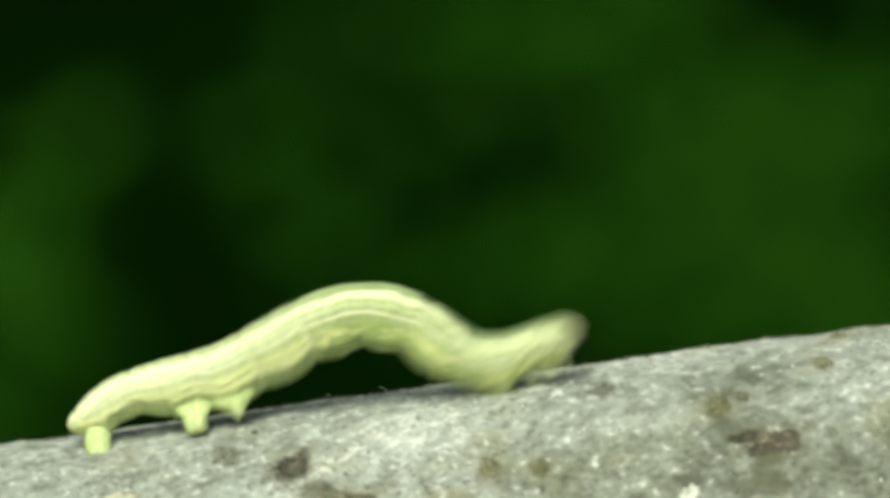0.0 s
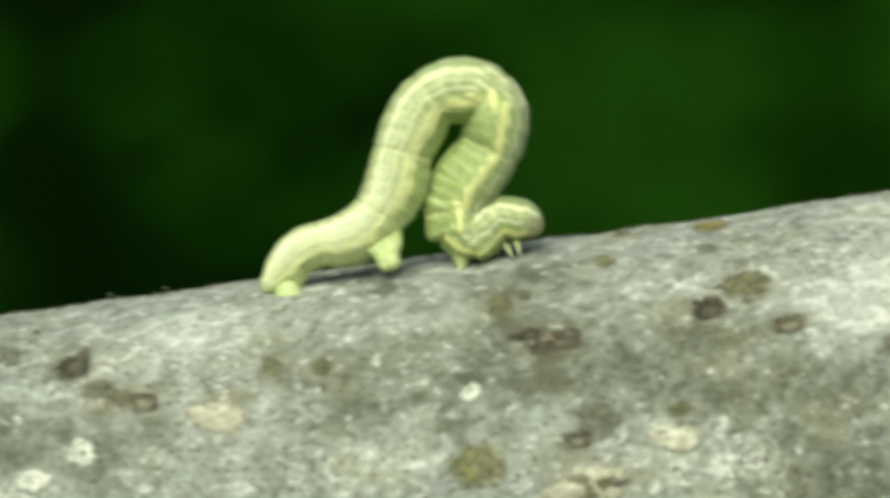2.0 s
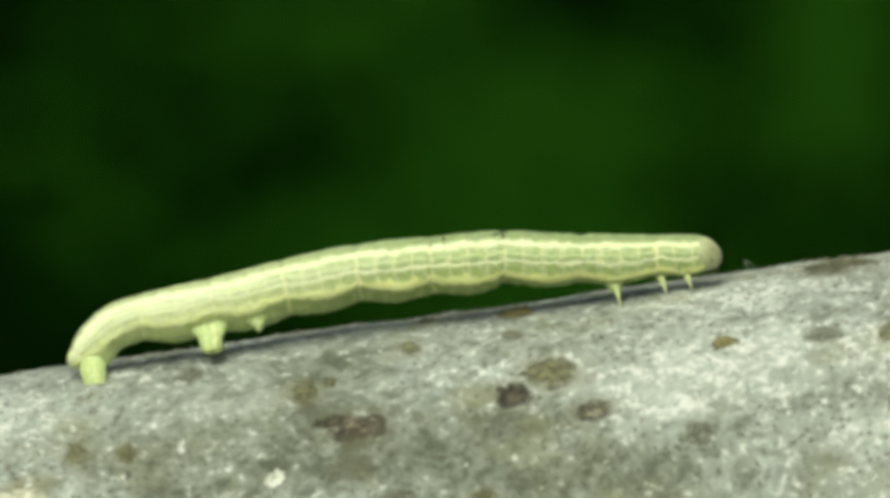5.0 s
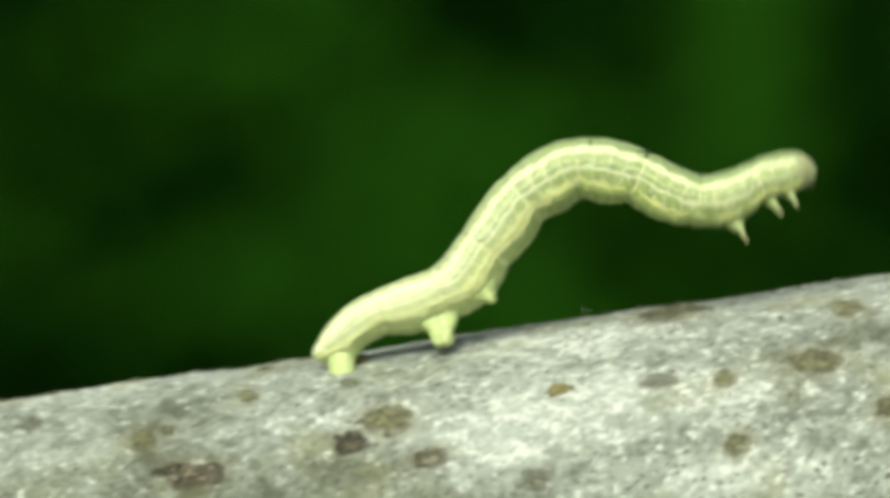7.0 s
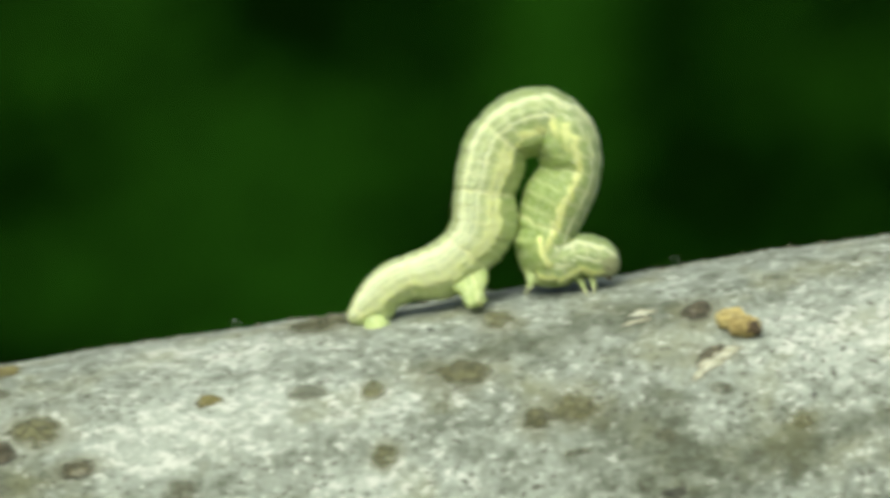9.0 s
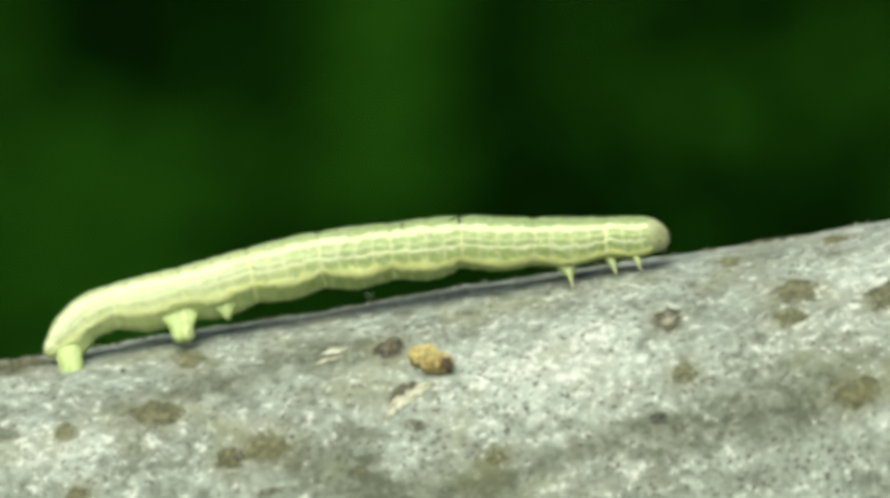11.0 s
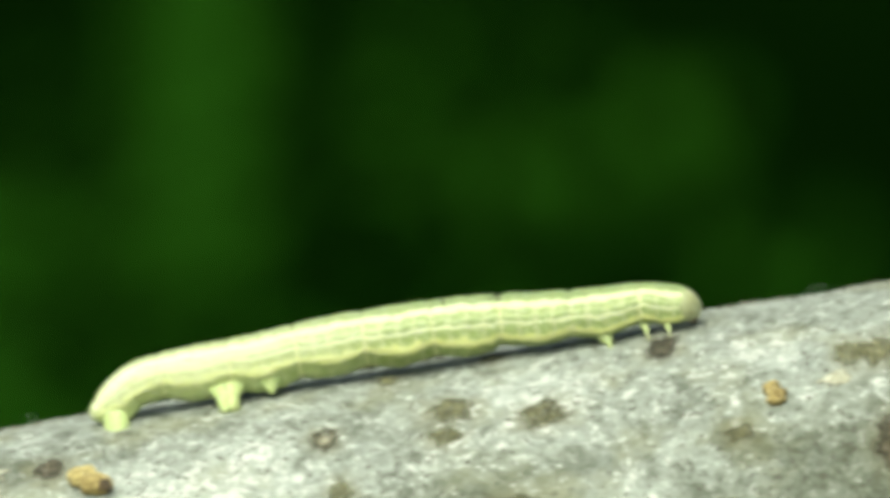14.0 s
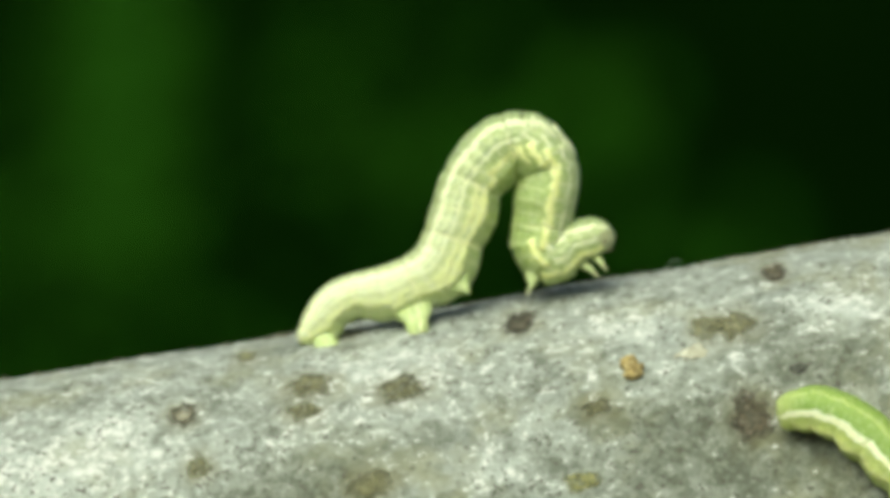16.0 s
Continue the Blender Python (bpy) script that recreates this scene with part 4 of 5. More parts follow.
def make_shading_shrub():
    """An unseen shrub, added to shade the leaves and backdrop behind the branch: stems from the ground and a thick coat
    of leaves with a hollow towards the branch.
    """
    shrub = new("shrub")
    shrub.matrix_world = pose(0.035, 1.0, -1.1)
    random.seed(23)
    for k in range(6):
        bm = bmesh.new()
        a = k * 1.05
        foot = Vector((60 * math.cos(a), 110 + 60 * math.sin(a), 0))
        top = Vector((330 * math.cos(a), 150 + 90 * math.sin(a), 1250))
        line = [tuple(foot.lerp(top, q) + Vector((random.uniform(-14, 14), random.uniform(-14, 14), 0)) * (1 if 0 < q < 1 else 0)) for q in (0, 0.2, 0.4, 0.6, 0.8, 1)]
        tube(bm, line, [16, 14, 12, 9, 6, 3], 9)
        part("stem", bm, TWIG, shrub)
    verts, faces = [], []
    # added leaf coat stays out of view and keeps daylight off the backdrop
    while len(faces) < 8 * 6500:
        x, y, z = random.uniform(-0.62, 0.62), random.uniform(-0.52, 0.45), random.uniform(0.45, 1.70)
        q = math.sqrt((x / 0.60) ** 2 + (y / 0.50) ** 2 + ((z - 1.08) / 0.58) ** 2) + 0.22 * noise.noise((x * 5, y * 5, z * 5))
        if q > 1 or q < 0.45 or (y < -0.04 and abs(z - 1.1) < 0.07):
            continue
        size = random.uniform(0.010, 0.021)
        facing = Vector((x + random.gauss(0, 0.3), y + random.gauss(0, 0.3), z - 0.9 + random.gauss(0, 0.3))).normalized()
        m = Matrix.Translation((x, y, z)) @ facing.to_track_quat("Z", "Y").to_matrix().to_4x4() @ pose(0, 0, 0, 0, 0, random.uniform(0, 360))
        base = len(verts)
        for u, w in ((-1.0, 0.0), (-0.55, 0.42), (0.0, 0.55), (0.5, 0.38), (1.1, 0.0), (0.5, -0.38), (0.0, -0.55), (-0.55, -0.42)):
            verts.append(m @ Vector((u * size, w * size, abs(w) * 0.4 * size - 0.15 * u * u * size)))
        verts.append(m @ Vector((0, 0, 0)))
        for k2 in range(8):
            faces.append((base + k2, base + (k2 + 1) % 8, base + 8))
    me = bpy.data.meshes.new("leaves")
    me.from_pydata([tuple(v) for v in verts], [], faces)
    me.polygons.foreach_set("use_smooth", [True] * len(me.polygons))
    me.materials.append(LEAF)
    leaves = new("leaves", me)
    leaves.parent = shrub
    tagged(leaves, kind="stuff")
    return tagged(shrub, "dense dark green shrub added out of view to shade the leaves behind the branch", "shrub")


make_shading_shrub()
make_foliage()
# sheet behind the leaves, coloured as dark as the shade there
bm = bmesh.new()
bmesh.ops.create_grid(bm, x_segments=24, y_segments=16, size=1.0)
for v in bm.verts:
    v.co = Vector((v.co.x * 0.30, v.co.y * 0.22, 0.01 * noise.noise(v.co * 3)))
backdrop = part("backdrop", bm, painted_shade_material())
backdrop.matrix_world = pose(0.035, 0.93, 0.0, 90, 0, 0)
tagged(backdrop, "near-black green sheet, its colour painted as the shade between the leaves", "backdrop", kind="structure")
bm = bmesh.new()
bmesh.ops.create_grid(bm, x_segments=20, y_segments=20, size=400)
ground = part("ground", bm, ground_material())
ground.matrix_world = pose(0, 0, -1.1)
tagged(ground, "grassy ground far below the branch", "ground", kind="structure")


# ------------------------------------------------------------ how the looper walks
BENDS = []


def bend(t, s, h, length, headings, sway=(0,) * 28):
    """The body at t seconds: its tail s mm along and h mm above the branch's edge, and its heading in degrees, tail to head."""
    BENDS.append((t, s, h, length, headings, sway))


def stance(i, heading):
    """How far a leg leans with its ring: false legs stay planted, true legs hang down where the body dives."""
    if i < 9:
        return heading * 0.22
    if i < 30:
        return heading * 0.8
    return heading if heading > -25 else -25 + (heading + 25) * (0.42 if i < 32 else 0.15)


def sag(i):
    """How much of the belly's slack shows at ring i when the body is drawn together."""
    return min(1.0, max(0.0, (i - 5) / 5), max(0.25, (31 - i) / 5)) if i < 31 else 0.0


def droop(i, heading, slack, fold):
    """How far the belly skin of ring i hangs out: by slack where the body is drawn together, and more on the front limb of a closed loop, away from the near side."""
    front = fold * min(1.0, max(0.0, (i - 18) / 4))
    far = max(slack * sag(i) * (1 - front), 0.7 * slack * (1 - front) + front * (0.06 + 0.50 * min(1.0, max(0.0, (i - 18) / 9)) ** 1.4) * (1.0, 0.75, 0.4)[max(0, min(2, i - 28))])
    return Vector((math.sin(heading) * far, 0.35 * front, -math.cos(heading) * far))


def motions():
    bend(0, -20.06, 0.68, 21.86, (22, 21, 14, 8, 6, 6, 5, 8, 15, 20, 20, 20, 20, 16, 10, 2, -6, -17, -32, -40, -46, -46, -27, -9, 6, 16, 11, 10))
    bend(0.1, -19.95, 0.25, 24.93, (26, 26, 23, 15, 9, 7, 9, 16, 24, 29, 27, 20, 8, -2, -8, -14, -19, -21, -20, -20, -21, -15, 0, 20, 29, 28, 25, 25))
    bend(0.2, -19.95, 0.25, 25.14, (23, 24, 22, 17, 13, 10, 9, 10, 12, 16, 18, 16, 11, 3, -6, -11, -14, -15, -14, -14, -15, -15, -14, -11, -8, -5, -3, -4))
    bend(0.5, -20.10, 0.56, 25.88, (29, 21, 9, 5, 5, 3, 4, 7, 9, 9, 7, 6, 4, 0, -4, -6, -7, -8, -9, -9, -9, -9, -8, -8, -8, -8, -9, -9))
    bend(1, -19.76, 0.44, 27.12, (33, 22, 7, 5, 4, 3, 4, 5, 4, 2, 1, 1, 1, 0, -1, -3, -4, -3, -3, -4, -5, -7, -6, -4, -2, -3, -7, -9))
    bend(1.15, -19.60, 0.44, 27.12, (33, 22, 7, 5, 4, 3, 4, 5, 4, 2, 1, 1, 1, 0, -1, -3, -4, -3, -3, -4, -5, -7, -6, -4, -2, -3, -7, -9))
    bend(1.3, -17.84, 1.16, 25.66, (1, 2, 5, 6, 6, 6, 7, 7, 9, 10, 11, 11, 9, 7, 3, -0, -4, -8, -12, -22, -31, -30, -20, -3, 5, 4, 1, 1))
    bend(1.5, -10.01, 0.38, 23.51, (24, 20, 11, 6, 7, 6, 10, 15, 23, 34, 40, 41, 43, 40, 31, 18, -11, -38, -71, -90, -104, -111, -95, 2, 9, 3, -3, -4))
    bend(1.7, -3.31, 0.20, 22.70, (19, 18, 19, 21, 19, 25, 44, 62, 68, 63, 56, 43, 29, 10, -16, -41, -82, -105, -118, -127, -143, -144, -127, -39, 1, 2, 3, 4))
    bend(2, -3.40, -0.01, 23.30, (41, 35, 11, 2, 16, 28, 46, 63, 65, 67, 64, 52, 39, 18, -5, -29, -60, -99, -119, -132, -134, -139, -121, -70, 16, 14, 2, -16))
    bend(2.2, -3.33, 0.25, 21.89, (22, 22, 23, 27, 29, 31, 37, 48, 62, 68, 66, 59, 53, 42, 26, 5, -19, -47, -77, -93, -100, -105, -116, -99, -23, 17, 16, 15))
    bend(2.3, -3.33, 0.25, 21.68, (22, 21, 21, 23, 26, 30, 36, 44, 53, 61, 63, 63, 58, 49, 38, 22, 2, -19, -42, -65, -86, -93, -96, -75, 11, 27, 38, 39))
    bend(2.5, -3.36, 0.33, 21.81, (35, 29, 9, 0, 7, 15, 22, 36, 50, 56, 56, 59, 59, 55, 50, 43, 34, 25, 10, -17, -27, -38, -27, 31, 51, 64, 67, 69))
    bend(2.7, -3.39, 0.08, 22.87, (33, 30, 12, 0, 2, 9, 13, 24, 42, 53, 56, 61, 62, 57, 53, 48, 41, 35, 32, 29, 28, 40, 59, 73, 84, 83, 82, 82))
    bend(2.8, -3.33, 0.25, 22.12, (30, 31, 29, 23, 12, 4, 4, 12, 33, 54, 61, 57, 47, 44, 42, 43, 45, 46, 46, 50, 57, 67, 74, 76, 76, 78, 79, 79))
    bend(2.9, -3.33, 0.25, 20.78, (28, 29, 28, 24, 17, 9, 6, 7, 13, 21, 26, 28, 27, 24, 25, 22, 11, -12, -30, -42, -62, -79, -82, -67, 29, 53, 54, 58), sway=(0, 0, 0, 0, 0, 0, 0, 0, 0, 0, 0, 0, 0, 1, 3, 2, -5, -17, -24, -31, -37, -39, -47, -68, -83, -78, -72, -68))
    bend(3, -3.40, 0.07, 20.70, (38, 37, 24, 6, -1, 2, 6, 8, 11, 14, 19, 21, 23, 25, 25, 18, 12, 3, -19, -42, -47, -61, -16, 31, 69, 83, 80, 80), sway=(0, 0, 0, 0, 0, 0, 0, 0, 0, 0, 0, 0, 0, 0, 0, 0, 2, -0, -8, -15, -27, -43, -49, -38, -36, -35, -35, -35))
    bend(3.1, -3.33, 0.25, 21.42, (16, 17, 15, 9, 2, -2, -2, 3, 13, 23, 29, 32, 30, 25, 21, 19, 15, 11, 3, -9, -14, -11, 1, 26, 41, 48, 57, 57))
    bend(3.2, -3.33, 0.25, 22.76, (17, 17, 16, 13, 7, 3, 3, 6, 14, 21, 26, 28, 28, 25, 21, 19, 18, 17, 17, 17, 15, 15, 19, 26, 35, 40, 42, 41))
    bend(3.4, -3.33, 0.25, 19.89, (18, 19, 18, 16, 13, 7, 3, 2, 4, 11, 20, 26, 31, 33, 33, 31, 29, 28, 28, 29, 31, 33, 34, 38, 43, 53, 63, 63))
    bend(3.5, -3.28, 0.44, 20.80, (35, 34, 22, 11, 6, 5, 2, 1, 6, 13, 19, 22, 24, 27, 30, 33, 36, 40, 44, 50, 55, 58, 61, 65, 67, 70, 75, 81))
    bend(3.7, -3.59, 0.44, 22.36, (33, 31, 20, 11, 6, 4, -2, -1, 10, 22, 33, 45, 54, 61, 70, 78, 85, 93, 101, 107, 108, 106, 106, 107, 109, 109, 106, 103))
    bend(3.85, -3.40, 0.44, 20.80, (35, 34, 22, 11, 6, 5, 2, 1, 6, 13, 19, 22, 24, 27, 30, 33, 36, 40, 44, 50, 55, 58, 61, 65, 67, 70, 75, 81))
    bend(4.1, -3.35, 0.25, 22.76, (17, 17, 16, 13, 7, 3, 3, 6, 14, 21, 26, 28, 28, 25, 21, 19, 18, 17, 17, 17, 15, 15, 19, 26, 35, 40, 42, 41))
    bend(4.3, -3.35, 0.25, 24.74, (23, 24, 22, 16, 8, 3, 3, 7, 15, 23, 24, 17, 10, 7, 3, -1, -8, -16, -19, -17, -11, 1, 10, 16, 18, 23, 26, 25))
    bend(4.5, -3.35, 0.32, 25.05, (38, 29, 7, -0, 3, 5, 7, 11, 15, 12, 8, 3, -2, -7, -9, -11, -14, -18, -18, -13, -10, -8, -6, -5, -5, -5, -5, -5))
    bend(4.75, -3.35, 0.43, 26.69, (35, 28, 10, 3, 3, 3, 3, 5, 6, 5, 4, 3, 1, -1, -3, -3, -2, -2, -4, -8, -10, -10, -7, -6, -5, -5, -4, -4))
    bend(5.2, -3.30, 0.43, 27.21, (35, 28, 10, 3, 3, 3, 3, 5, 6, 5, 4, 3, 1, -1, -3, -3, -2, -2, -4, -8, -10, -10, -7, -6, -5, -5, -4, -4))
    bend(5.35, -2.44, 0.76, 26.30, (9, 9, 7, 2, -1, -2, 0, 5, 10, 12, 13, 13, 10, 9, 9, 7, 4, -0, -10, -21, -24, -20, -17, -15, -8, -1, 3, 3))
    bend(5.5, 0.66, 0.49, 24.34, (4, 4, 5, 6, 9, 9, 10, 11, 13, 15, 19, 24, 25, 23, 18, 11, 4, -6, -24, -42, -44, -37, -34, -21, 7, 6, 1, 1))
    bend(5.65, 5.58, 0.53, 23.21, (35, 27, 8, 1, 3, 3, 6, 15, 23, 28, 34, 38, 37, 38, 32, 15, -4, -26, -54, -83, -92, -100, -83, 6, 3, -0, -3, -5))
    bend(5.8, 10.20, 0.71, 23.10, (29, 26, 14, 8, 12, 16, 26, 51, 64, 63, 64, 55, 46, 32, 8, -25, -60, -84, -105, -110, -115, -116, -110, -13, -3, -3, -7, -8))
    bend(6, 13.55, 0.29, 21.84, (43, 39, 21, 11, 20, 32, 48, 74, 79, 68, 63, 52, 37, 18, -15, -40, -67, -86, -107, -119, -134, -137, -131, -81, -7, -1, -11, -21))
    bend(6.5, 13.58, 0.44, 22.98, (41, 33, 8, 2, 15, 25, 50, 70, 74, 80, 77, 71, 61, 30, 2, -27, -55, -86, -104, -122, -125, -126, -115, -84, -4, -8, -6, -2))
    bend(6.7, 13.60, 0.25, 22.64, (17, 17, 17, 20, 19, 22, 36, 61, 74, 77, 72, 63, 52, 32, 15, -2, -22, -52, -83, -98, -101, -95, -89, -68, -16, -4, 0, 2))
    bend(6.8, 13.60, 0.25, 22.69, (14, 14, 15, 19, 19, 21, 28, 39, 54, 61, 61, 56, 54, 45, 23, 4, -16, -32, -52, -74, -81, -80, -69, -45, -25, -12, 7, 10))
    bend(7, 13.50, 0.37, 23.36, (29, 28, 19, 11, 11, 9, 15, 34, 46, 46, 48, 44, 39, 30, 22, 10, -6, -17, -27, -34, -32, -32, -16, 8, 14, 20, 13, 1))
    bend(7.1, 13.60, 0.25, 22.88, (19, 18, 19, 20, 22, 23, 24, 26, 28, 33, 40, 41, 35, 23, 17, 11, 6, -1, -11, -18, -18, -13, -3, 6, 12, 19, 26, 27))
    bend(7.3, 13.60, 0.25, 23.47, (19, 19, 18, 16, 13, 10, 10, 12, 19, 29, 35, 36, 30, 21, 15, 11, 8, 5, -0, -2, 0, 8, 21, 33, 44, 60, 70, 70))
    bend(7.4, 13.60, 0.25, 24.74, (23, 24, 22, 16, 8, 3, 3, 7, 15, 23, 24, 17, 10, 7, 3, -1, -8, -16, -19, -17, -11, 1, 10, 16, 18, 23, 26, 25))
    bend(7.5, 13.58, 0.32, 25.05, (38, 29, 7, -0, 3, 5, 7, 11, 15, 12, 8, 3, -2, -7, -9, -11, -14, -17, -16, -11, -7, -5, -3, -2, -2, -3, -5, -6))
    bend(8, 13.57, 0.43, 25.91, (35, 28, 10, 3, 3, 3, 3, 5, 6, 5, 4, 3, 1, -1, -3, -3, -2, -2, -4, -6, -8, -7, -3, -2, -2, -2, -4, -5))
    bend(8.2, 13.63, 0.43, 25.91, (35, 28, 10, 3, 3, 3, 3, 5, 6, 5, 4, 3, 1, -1, -3, -3, -2, -2, -4, -6, -8, -7, -3, -2, -2, -2, -4, -5))
    bend(8.3, 13.46, 0.76, 26.30, (9, 9, 7, 2, -1, -2, 0, 5, 10, 12, 13, 13, 10, 9, 9, 7, 4, -0, -10, -21, -24, -20, -17, -15, -8, -1, 3, 3))
    bend(8.4, 16.46, 0.49, 24.34, (4, 4, 5, 6, 9, 9, 10, 11, 13, 15, 19, 24, 25, 23, 18, 11, 4, -6, -24, -42, -44, -37, -34, -21, 7, 6, 1, 1))
    bend(8.5, 21.40, 0.53, 23.21, (35, 27, 8, 1, 3, 3, 6, 15, 23, 28, 34, 38, 37, 38, 32, 15, -4, -26, -54, -83, -92, -100, -83, 6, 3, -0, -3, -5))
    bend(8.7, 28.57, 0.20, 21.55, (22, 21, 22, 24, 27, 30, 38, 50, 58, 59, 54, 49, 36, 22, -4, -33, -70, -104, -127, -133, -131, -132, -112, -21, -9, -6, -2, -1))
    bend(9, 29.35, 0.09, 22.29, (34, 31, 16, 6, 12, 26, 37, 59, 79, 76, 72, 64, 48, 32, 11, -13, -52, -76, -98, -114, -127, -128, -127, -112, -29, 3, -2, -23))
    bend(9.2, 29.50, 0.25, 20.53, (21, 20, 21, 23, 26, 26, 32, 45, 62, 72, 73, 67, 61, 53, 36, 18, -13, -40, -69, -94, -107, -111, -109, -112, -71, 5, 9, 12))
    bend(9.3, 29.50, 0.25, 21.29, (20, 20, 20, 22, 22, 20, 23, 34, 53, 65, 70, 70, 64, 58, 49, 36, 12, -29, -52, -77, -91, -95, -94, -93, -9, 18, 32, 36))
    bend(9.5, 29.49, 0.36, 22.08, (35, 29, 8, -0, 9, 21, 31, 47, 59, 64, 67, 71, 67, 59, 54, 46, 30, 10, -24, -46, -66, -70, -64, 2, 45, 55, 58, 61))
    bend(9.6, 29.50, 0.25, 20.80, (16, 15, 16, 17, 20, 20, 22, 30, 44, 58, 65, 66, 63, 58, 58, 55, 48, 33, 13, 3, -0, -3, -15, 34, 60, 63, 65, 66))
    bend(9.7, 29.57, 0.06, 22.04, (41, 37, 12, -4, 1, 14, 24, 43, 59, 64, 67, 70, 71, 74, 72, 66, 60, 46, 30, 20, 6, 8, 20, 38, 66, 74, 78, 79))
    bend(9.85, 29.50, 0.25, 22.12, (30, 31, 29, 23, 12, 4, 4, 12, 33, 54, 61, 57, 47, 44, 42, 43, 45, 46, 46, 50, 57, 67, 74, 76, 76, 78, 79, 79))
    bend(10.1, 29.50, 0.25, 21.42, (16, 17, 15, 9, 2, -2, -2, 3, 13, 23, 29, 32, 30, 25, 21, 19, 15, 11, 3, -9, -14, -11, 1, 26, 41, 48, 57, 57))
    bend(10.3, 29.50, 0.25, 23.47, (19, 19, 18, 16, 13, 10, 10, 12, 19, 29, 35, 36, 30, 21, 15, 11, 8, 5, -0, -2, 0, 8, 21, 33, 44, 60, 70, 70))
    bend(10.45, 29.50, 0.25, 24.74, (23, 24, 22, 16, 8, 3, 3, 7, 15, 23, 24, 17, 10, 7, 3, -1, -8, -16, -19, -17, -11, 1, 10, 16, 18, 23, 26, 25))
    bend(10.6, 29.50, 0.32, 25.05, (38, 29, 7, -0, 3, 5, 7, 11, 15, 12, 8, 3, -2, -7, -9, -11, -14, -18, -18, -13, -10, -8, -6, -5, -5, -5, -5, -5))
    bend(10.9, 29.50, 0.43, 25.91, (35, 28, 10, 3, 3, 3, 3, 5, 6, 5, 4, 3, 1, -1, -3, -3, -2, -2, -4, -8, -10, -10, -7, -6, -5, -5, -4, -4))
    bend(11.35, 29.50, 0.43, 25.91, (35, 28, 10, 3, 3, 3, 3, 5, 6, 5, 4, 3, 1, -1, -3, -3, -2, -2, -4, -8, -10, -10, -7, -6, -5, -5, -4, -4))
    bend(11.5, 29.46, 0.76, 26.30, (9, 9, 7, 2, -1, -2, 0, 5, 10, 12, 13, 13, 10, 9, 9, 7, 4, -0, -10, -21, -24, -20, -17, -15, -8, -1, 3, 3))
    bend(11.65, 32.56, 0.49, 24.34, (4, 4, 5, 6, 9, 9, 10, 11, 13, 15, 19, 24, 25, 23, 18, 11, 4, -6, -24, -42, -44, -37, -34, -21, 7, 6, 1, 1))
    bend(11.8, 37.98, 0.47, 22.95, (34, 27, 7, 0, 3, 3, 8, 22, 32, 37, 41, 44, 41, 39, 31, 13, -10, -38, -59, -83, -92, -102, -90, -0, 4, -0, -11, -15))
    bend(12, 44.82, 0.34, 21.32, (36, 32, 12, 1, 8, 30, 43, 54, 70, 72, 66, 59, 41, 25, -5, -35, -72, -101, -112, -122, -122, -123, -119, -73, 20, 12, -4, -29))
    bend(12.2, 45.50, 0.25, 21.51, (19, 18, 19, 21, 19, 20, 28, 49, 70, 77, 77, 69, 62, 46, 20, -3, -27, -64, -99, -119, -125, -126, -121, -113, -66, 2, -8, -12))
    bend(12.5, 45.39, 0.05, 22.01, (39, 36, 15, 1, 7, 26, 39, 55, 69, 70, 73, 69, 56, 42, 13, -12, -41, -68, -104, -116, -123, -123, -123, -112, -42, 12, -3, -11))
    bend(12.6, 45.50, 0.25, 22.10, (19, 19, 19, 22, 25, 27, 32, 42, 55, 63, 66, 64, 60, 56, 37, 10, -10, -31, -65, -90, -105, -110, -107, -89, -34, 4, 12, 14))
    bend(12.7, 45.50, 0.25, 22.88, (19, 18, 19, 21, 23, 24, 29, 40, 53, 61, 64, 63, 59, 54, 44, 17, -5, -23, -41, -61, -67, -72, -64, -4, 39, 48, 52, 52))
    bend(12.8, 45.50, 0.25, 20.73, (15, 15, 15, 17, 19, 20, 21, 24, 30, 38, 47, 51, 51, 48, 41, 36, 32, 28, 23, 12, -0, 1, 12, 19, 31, 56, 73, 73))
    bend(12.9, 45.50, 0.25, 21.17, (18, 18, 18, 18, 17, 13, 12, 14, 21, 32, 41, 47, 49, 49, 45, 42, 40, 40, 41, 42, 41, 42, 48, 57, 66, 71, 73, 71))
    bend(12.9667, 45.50, 0.25, 19.90, (18, 18, 18, 17, 15, 11, 10, 12, 17, 26, 33, 39, 41, 40, 38, 35, 32, 30, 28, 27, 26, 28, 34, 42, 50, 55, 58, 58))
    bend(13, 45.59, 0.14, 18.40, (36, 35, 23, 10, 5, 5, 9, 12, 14, 18, 23, 28, 30, 28, 26, 24, 20, 15, 9, 4, 0, -3, -2, 2, 6, 10, 14, 15), sway=(0, 0, 0, 0, 0, 0, 0, 0, 0, 0, 0, 0, 0, 1, 3, 4, 6, 7, 9, 11, 12, 13, 14, 15, 15, 16, 16, 16))
    bend(13.0333, 45.50, 0.20, 18.60, (27, 27, 21, 13, 9, 7, 6, 7, 9, 11, 15, 19, 20, 16, 10, 5, 0, -6, -14, -25, -34, -38, -38, -42, -46, -42, -40, -40), sway=(0, 0, 0, 0, 0, 0, 0, 0, 0, 0, 0, -1, -1, 2, 8, 12, 16, 19, 24, 30, 32, 34, 35, 38, 39, 39, 40, 40))
    bend(13.1, 45.50, 0.25, 19.06, (18, 19, 19, 16, 13, 8, 5, 4, 3, 4, 6, 10, 11, 7, -1, -6, -10, -15, -22, -37, -49, -53, -51, -61, -69, -68, -71, -75), sway=(0, 0, 0, 0, 0, 0, 0, 0, 0, 0, -0, -4, -4, 4, 17, 25, 31, 38, 49, 59, 64, 67, 70, 75, 77, 78, 79, 80))
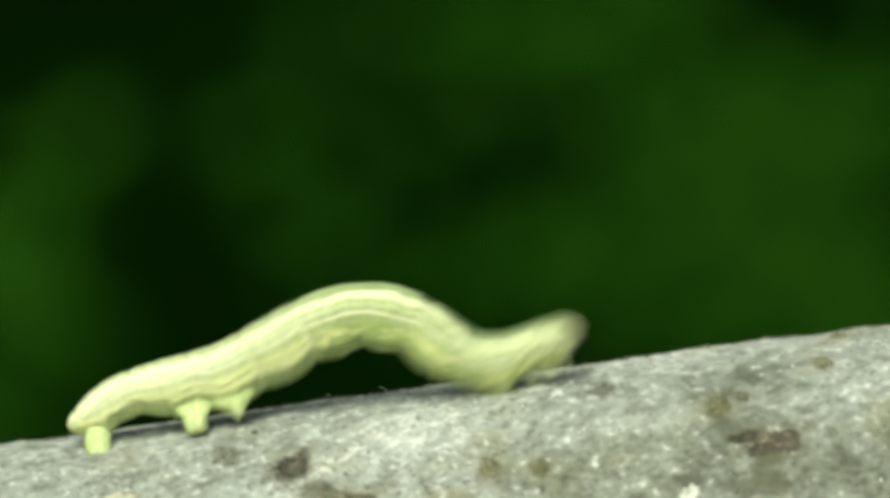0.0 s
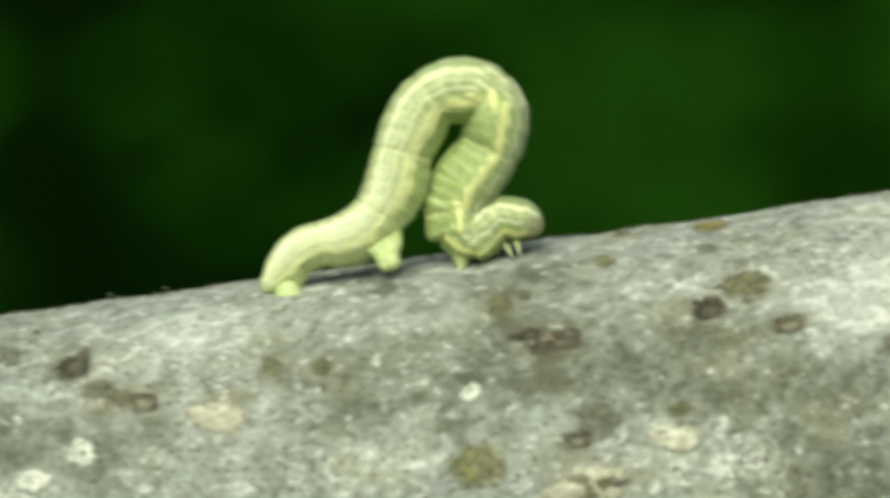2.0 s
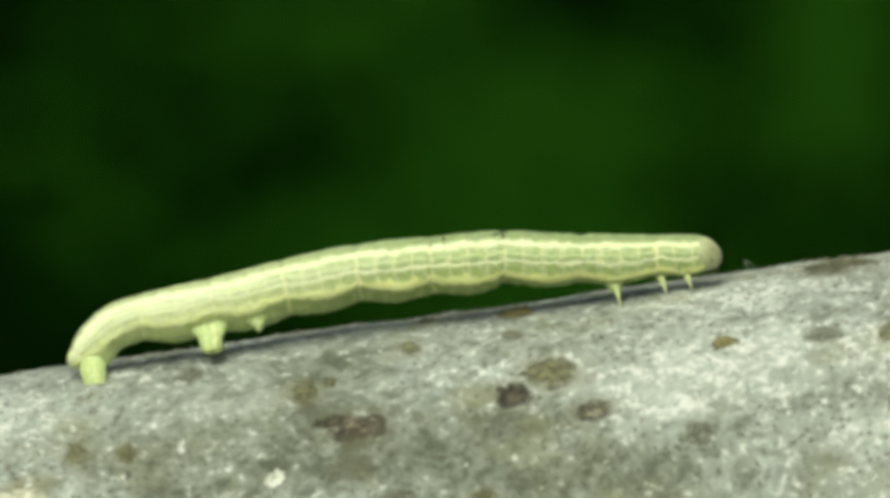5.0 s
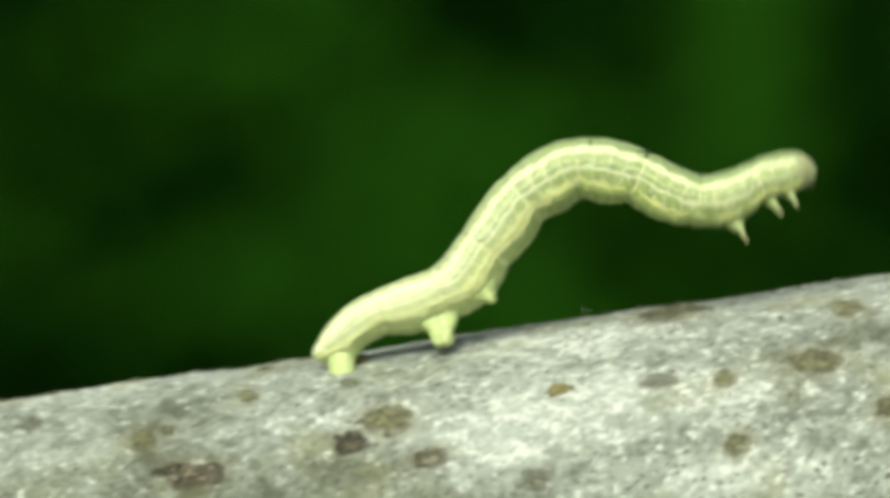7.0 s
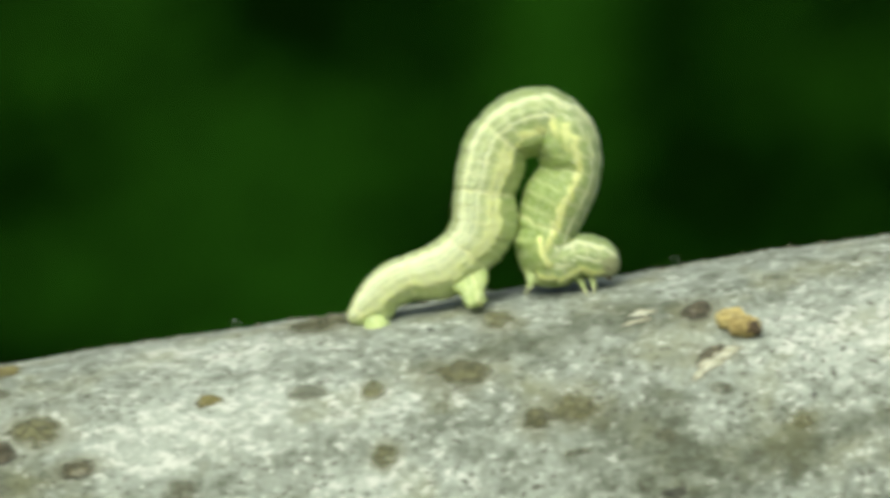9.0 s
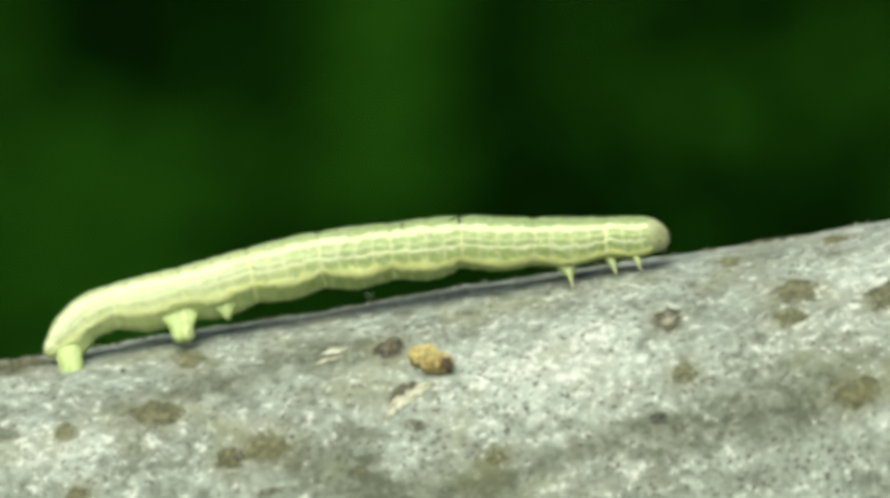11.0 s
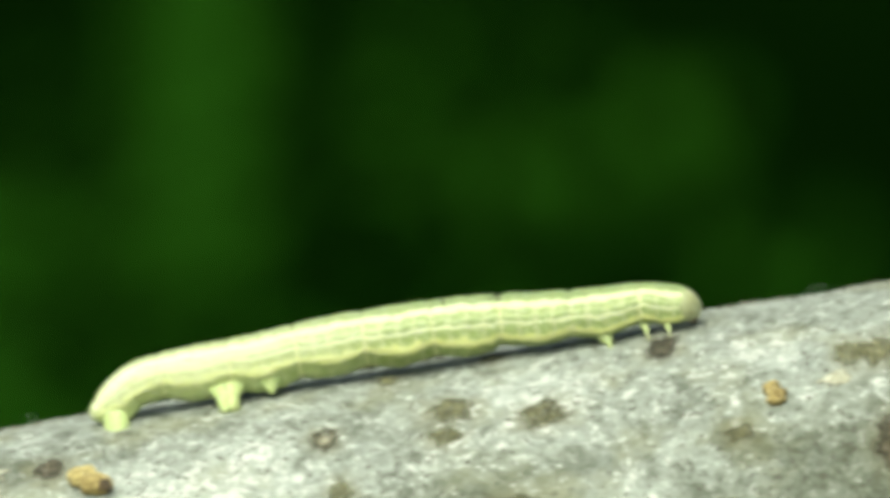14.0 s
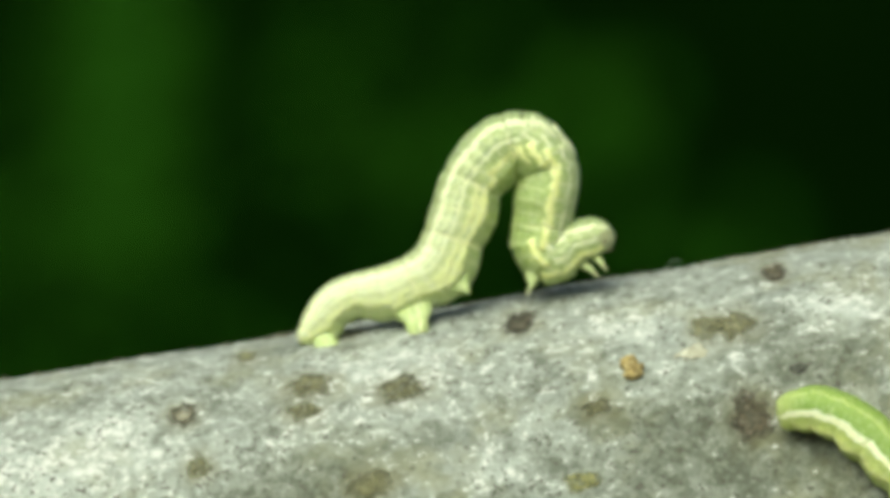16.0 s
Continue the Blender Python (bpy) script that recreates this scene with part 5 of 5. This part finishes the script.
    bend(13.2, 45.50, 0.25, 20.57, (15, 15, 15, 13, 10, 6, 5, 5, 8, 14, 21, 27, 29, 28, 23, 14, -0, -12, -18, -18, -17, -23, -12, 27, 47, 49, 51, 53))
    bend(13.3, 45.50, 0.25, 22.83, (15, 16, 15, 11, 7, 4, 3, 3, 5, 10, 15, 17, 17, 14, 7, -1, -8, -12, -13, -11, -8, -8, -6, 1, 14, 28, 34, 33))
    bend(13.5, 45.44, 0.20, 24.61, (37, 32, 10, -1, 0, 5, 6, 7, 9, 11, 9, 9, 7, 4, 0, -2, -4, -5, -7, -11, -17, -18, -15, -14, -16, -19, -20, -20))
    bend(14, 45.46, 0.29, 25.39, (28, 23, 7, 1, 0, -0, -1, 1, 3, 3, 2, 0, -1, -1, -1, -1, -2, -4, -6, -5, -5, -5, -4, -1, 2, -1, -9, -12))
    bend(14.5, 45.48, 0.47, 25.63, (24, 19, 9, 5, 4, 3, 1, 0, 1, 2, 1, 1, 0, 0, 0, 0, -2, -4, -7, -9, -9, -7, -6, -5, 1, 2, -7, -11))
    bend(14.7, 45.60, 0.47, 25.63, (24, 19, 9, 5, 4, 3, 1, 0, 1, 2, 1, 1, 0, 0, 0, 0, -2, -4, -7, -9, -9, -7, -6, -5, 1, 2, -7, -11))
    bend(14.8, 46.27, 0.81, 24.95, (11, 11, 10, 8, 6, 5, 4, 4, 5, 6, 8, 9, 9, 9, 7, 5, 5, 2, -2, -10, -22, -28, -24, -10, 8, 4, -1, -2))
    bend(15, 52.93, 0.67, 21.98, (34, 28, 7, -3, -2, -3, -1, 9, 18, 24, 30, 38, 36, 34, 28, 14, -3, -27, -45, -70, -84, -96, -77, 11, 19, 6, -5, -18))
    bend(15.2, 58.70, 0.20, 20.12, (9, 8, 8, 11, 16, 24, 30, 35, 38, 41, 53, 54, 43, 30, 18, 5, -25, -70, -97, -116, -129, -132, -124, -58, 9, 10, -3, -5))
    bend(15.3, 60.19, -0.02, 21.20, (37, 29, 3, -6, 6, 24, 36, 52, 63, 61, 59, 51, 32, 17, -2, -27, -73, -102, -119, -129, -128, -129, -128, -46, 9, 8, -9, -17))
    bend(15.5, 59.95, 0.14, 21.86, (31, 26, 7, -3, 1, 23, 41, 54, 68, 68, 65, 60, 42, 21, 3, -17, -51, -84, -108, -123, -128, -134, -131, -92, 14, 22, 2, -22))
    bend(15.7, 60.00, 0.25, 21.60, (16, 15, 16, 19, 23, 27, 34, 45, 58, 66, 67, 62, 54, 43, 23, -6, -37, -73, -110, -123, -126, -125, -121, -110, -19, 1, 8, 10))
    bend(16, 59.98, 0.04, 21.81, (37, 34, 16, 0, 1, 9, 14, 27, 51, 61, 61, 64, 59, 48, 39, 22, -3, -41, -72, -97, -114, -116, -120, -100, -12, 18, 26, 4))
    stand, tail_rows, part_rows, belly_rows = {}, [], [[] for _ in looper_parts], [[] for _ in looper_belly]
    for t in sorted([k / 10 for k in range(161)] + [12.9667, 13.0333]):
        i = max(j for j in range(len(BENDS)) if BENDS[j][0] <= t + 1e-6)
        a, b = BENDS[i], BENDS[min(i + 1, len(BENDS) - 1)]
        f = (t - a[0]) / (b[0] - a[0]) if b[0] > a[0] else 0.0
        s, h, length = (a[c] + (b[c] - a[c]) * f for c in (1, 2, 3))
        headings = [p + (q - p) * f for p, q in zip(a[4], b[4])]
        sway = [p + (q - p) * f for p, q in zip(a[5], b[5])]
        tail_rows.append((t, BRANCH @ pose(s * MM, -3.9 * MM, h * MM)))
        line = body_line(length, headings, sway)
        for rows, (p, heading, w) in zip(part_rows, line):
            roll = -48 * min(1.0, max(0.0, (-math.degrees(heading) - 30) / 60))
            m = Matrix.Translation(p * MM) @ pose(0, 0, 0, 0, -math.degrees(heading), 0) @ pose(0, 0, 0, 0, 0, math.degrees(w)) @ pose(0, 0, 0, roll, 0, 0)
            rows.append((t, m))
        fold = min(1.0, max(0.0, (-sum(headings[18:23]) / 5 - 95) / 25))
        slack = 0.40 * min(1.0, max(0.0, (25.5 - length) / 4.0))
        for rows, (i, ob) in zip(belly_rows, looper_belly):
            rows.append((t, Matrix.Translation(droop(i, line[i][1], slack, fold) * MM) @ part_rows[i][-1][1]))
        for i, pair in looper_prolegs:
            p, heading, w = line[i]
            lift = 0.22 * min(1.0, max(0.0, (math.degrees(heading) - 25) / 30)) if i == 10 else 0.0
            lift += 0.4 * fold + 0.28 * (1 - slack / 0.4) if i == 10 else 0.0
            p = p + Vector((-math.sin(heading), 0, math.cos(heading))) * lift + droop(i, heading, slack, fold) * (0.6 if i > 28 else 1.0)
            for k2 in range(len(pair)):
                near = p + Vector((0, (0.8 if k2 == 0 else -0.8) * lift, 0))
                stand.setdefault((i, k2), []).append((t, Matrix.Translation(near * MM) @ pose(0, 0, 0, 0, -stance(i, math.degrees(heading)), 0) @ pose(0, 0, 0, 0, 0, math.degrees(w))))
    walk(looper, tail_rows)
    for ob, rows in zip(looper_parts, part_rows):
        walk(ob, rows)
    for (i, ob), rows in zip(looper_belly, belly_rows):
        walk(ob, rows)
    for i, pair in looper_prolegs:
        for k2, ob in enumerate(pair):
            walk(ob, stand[i, k2])


motions()
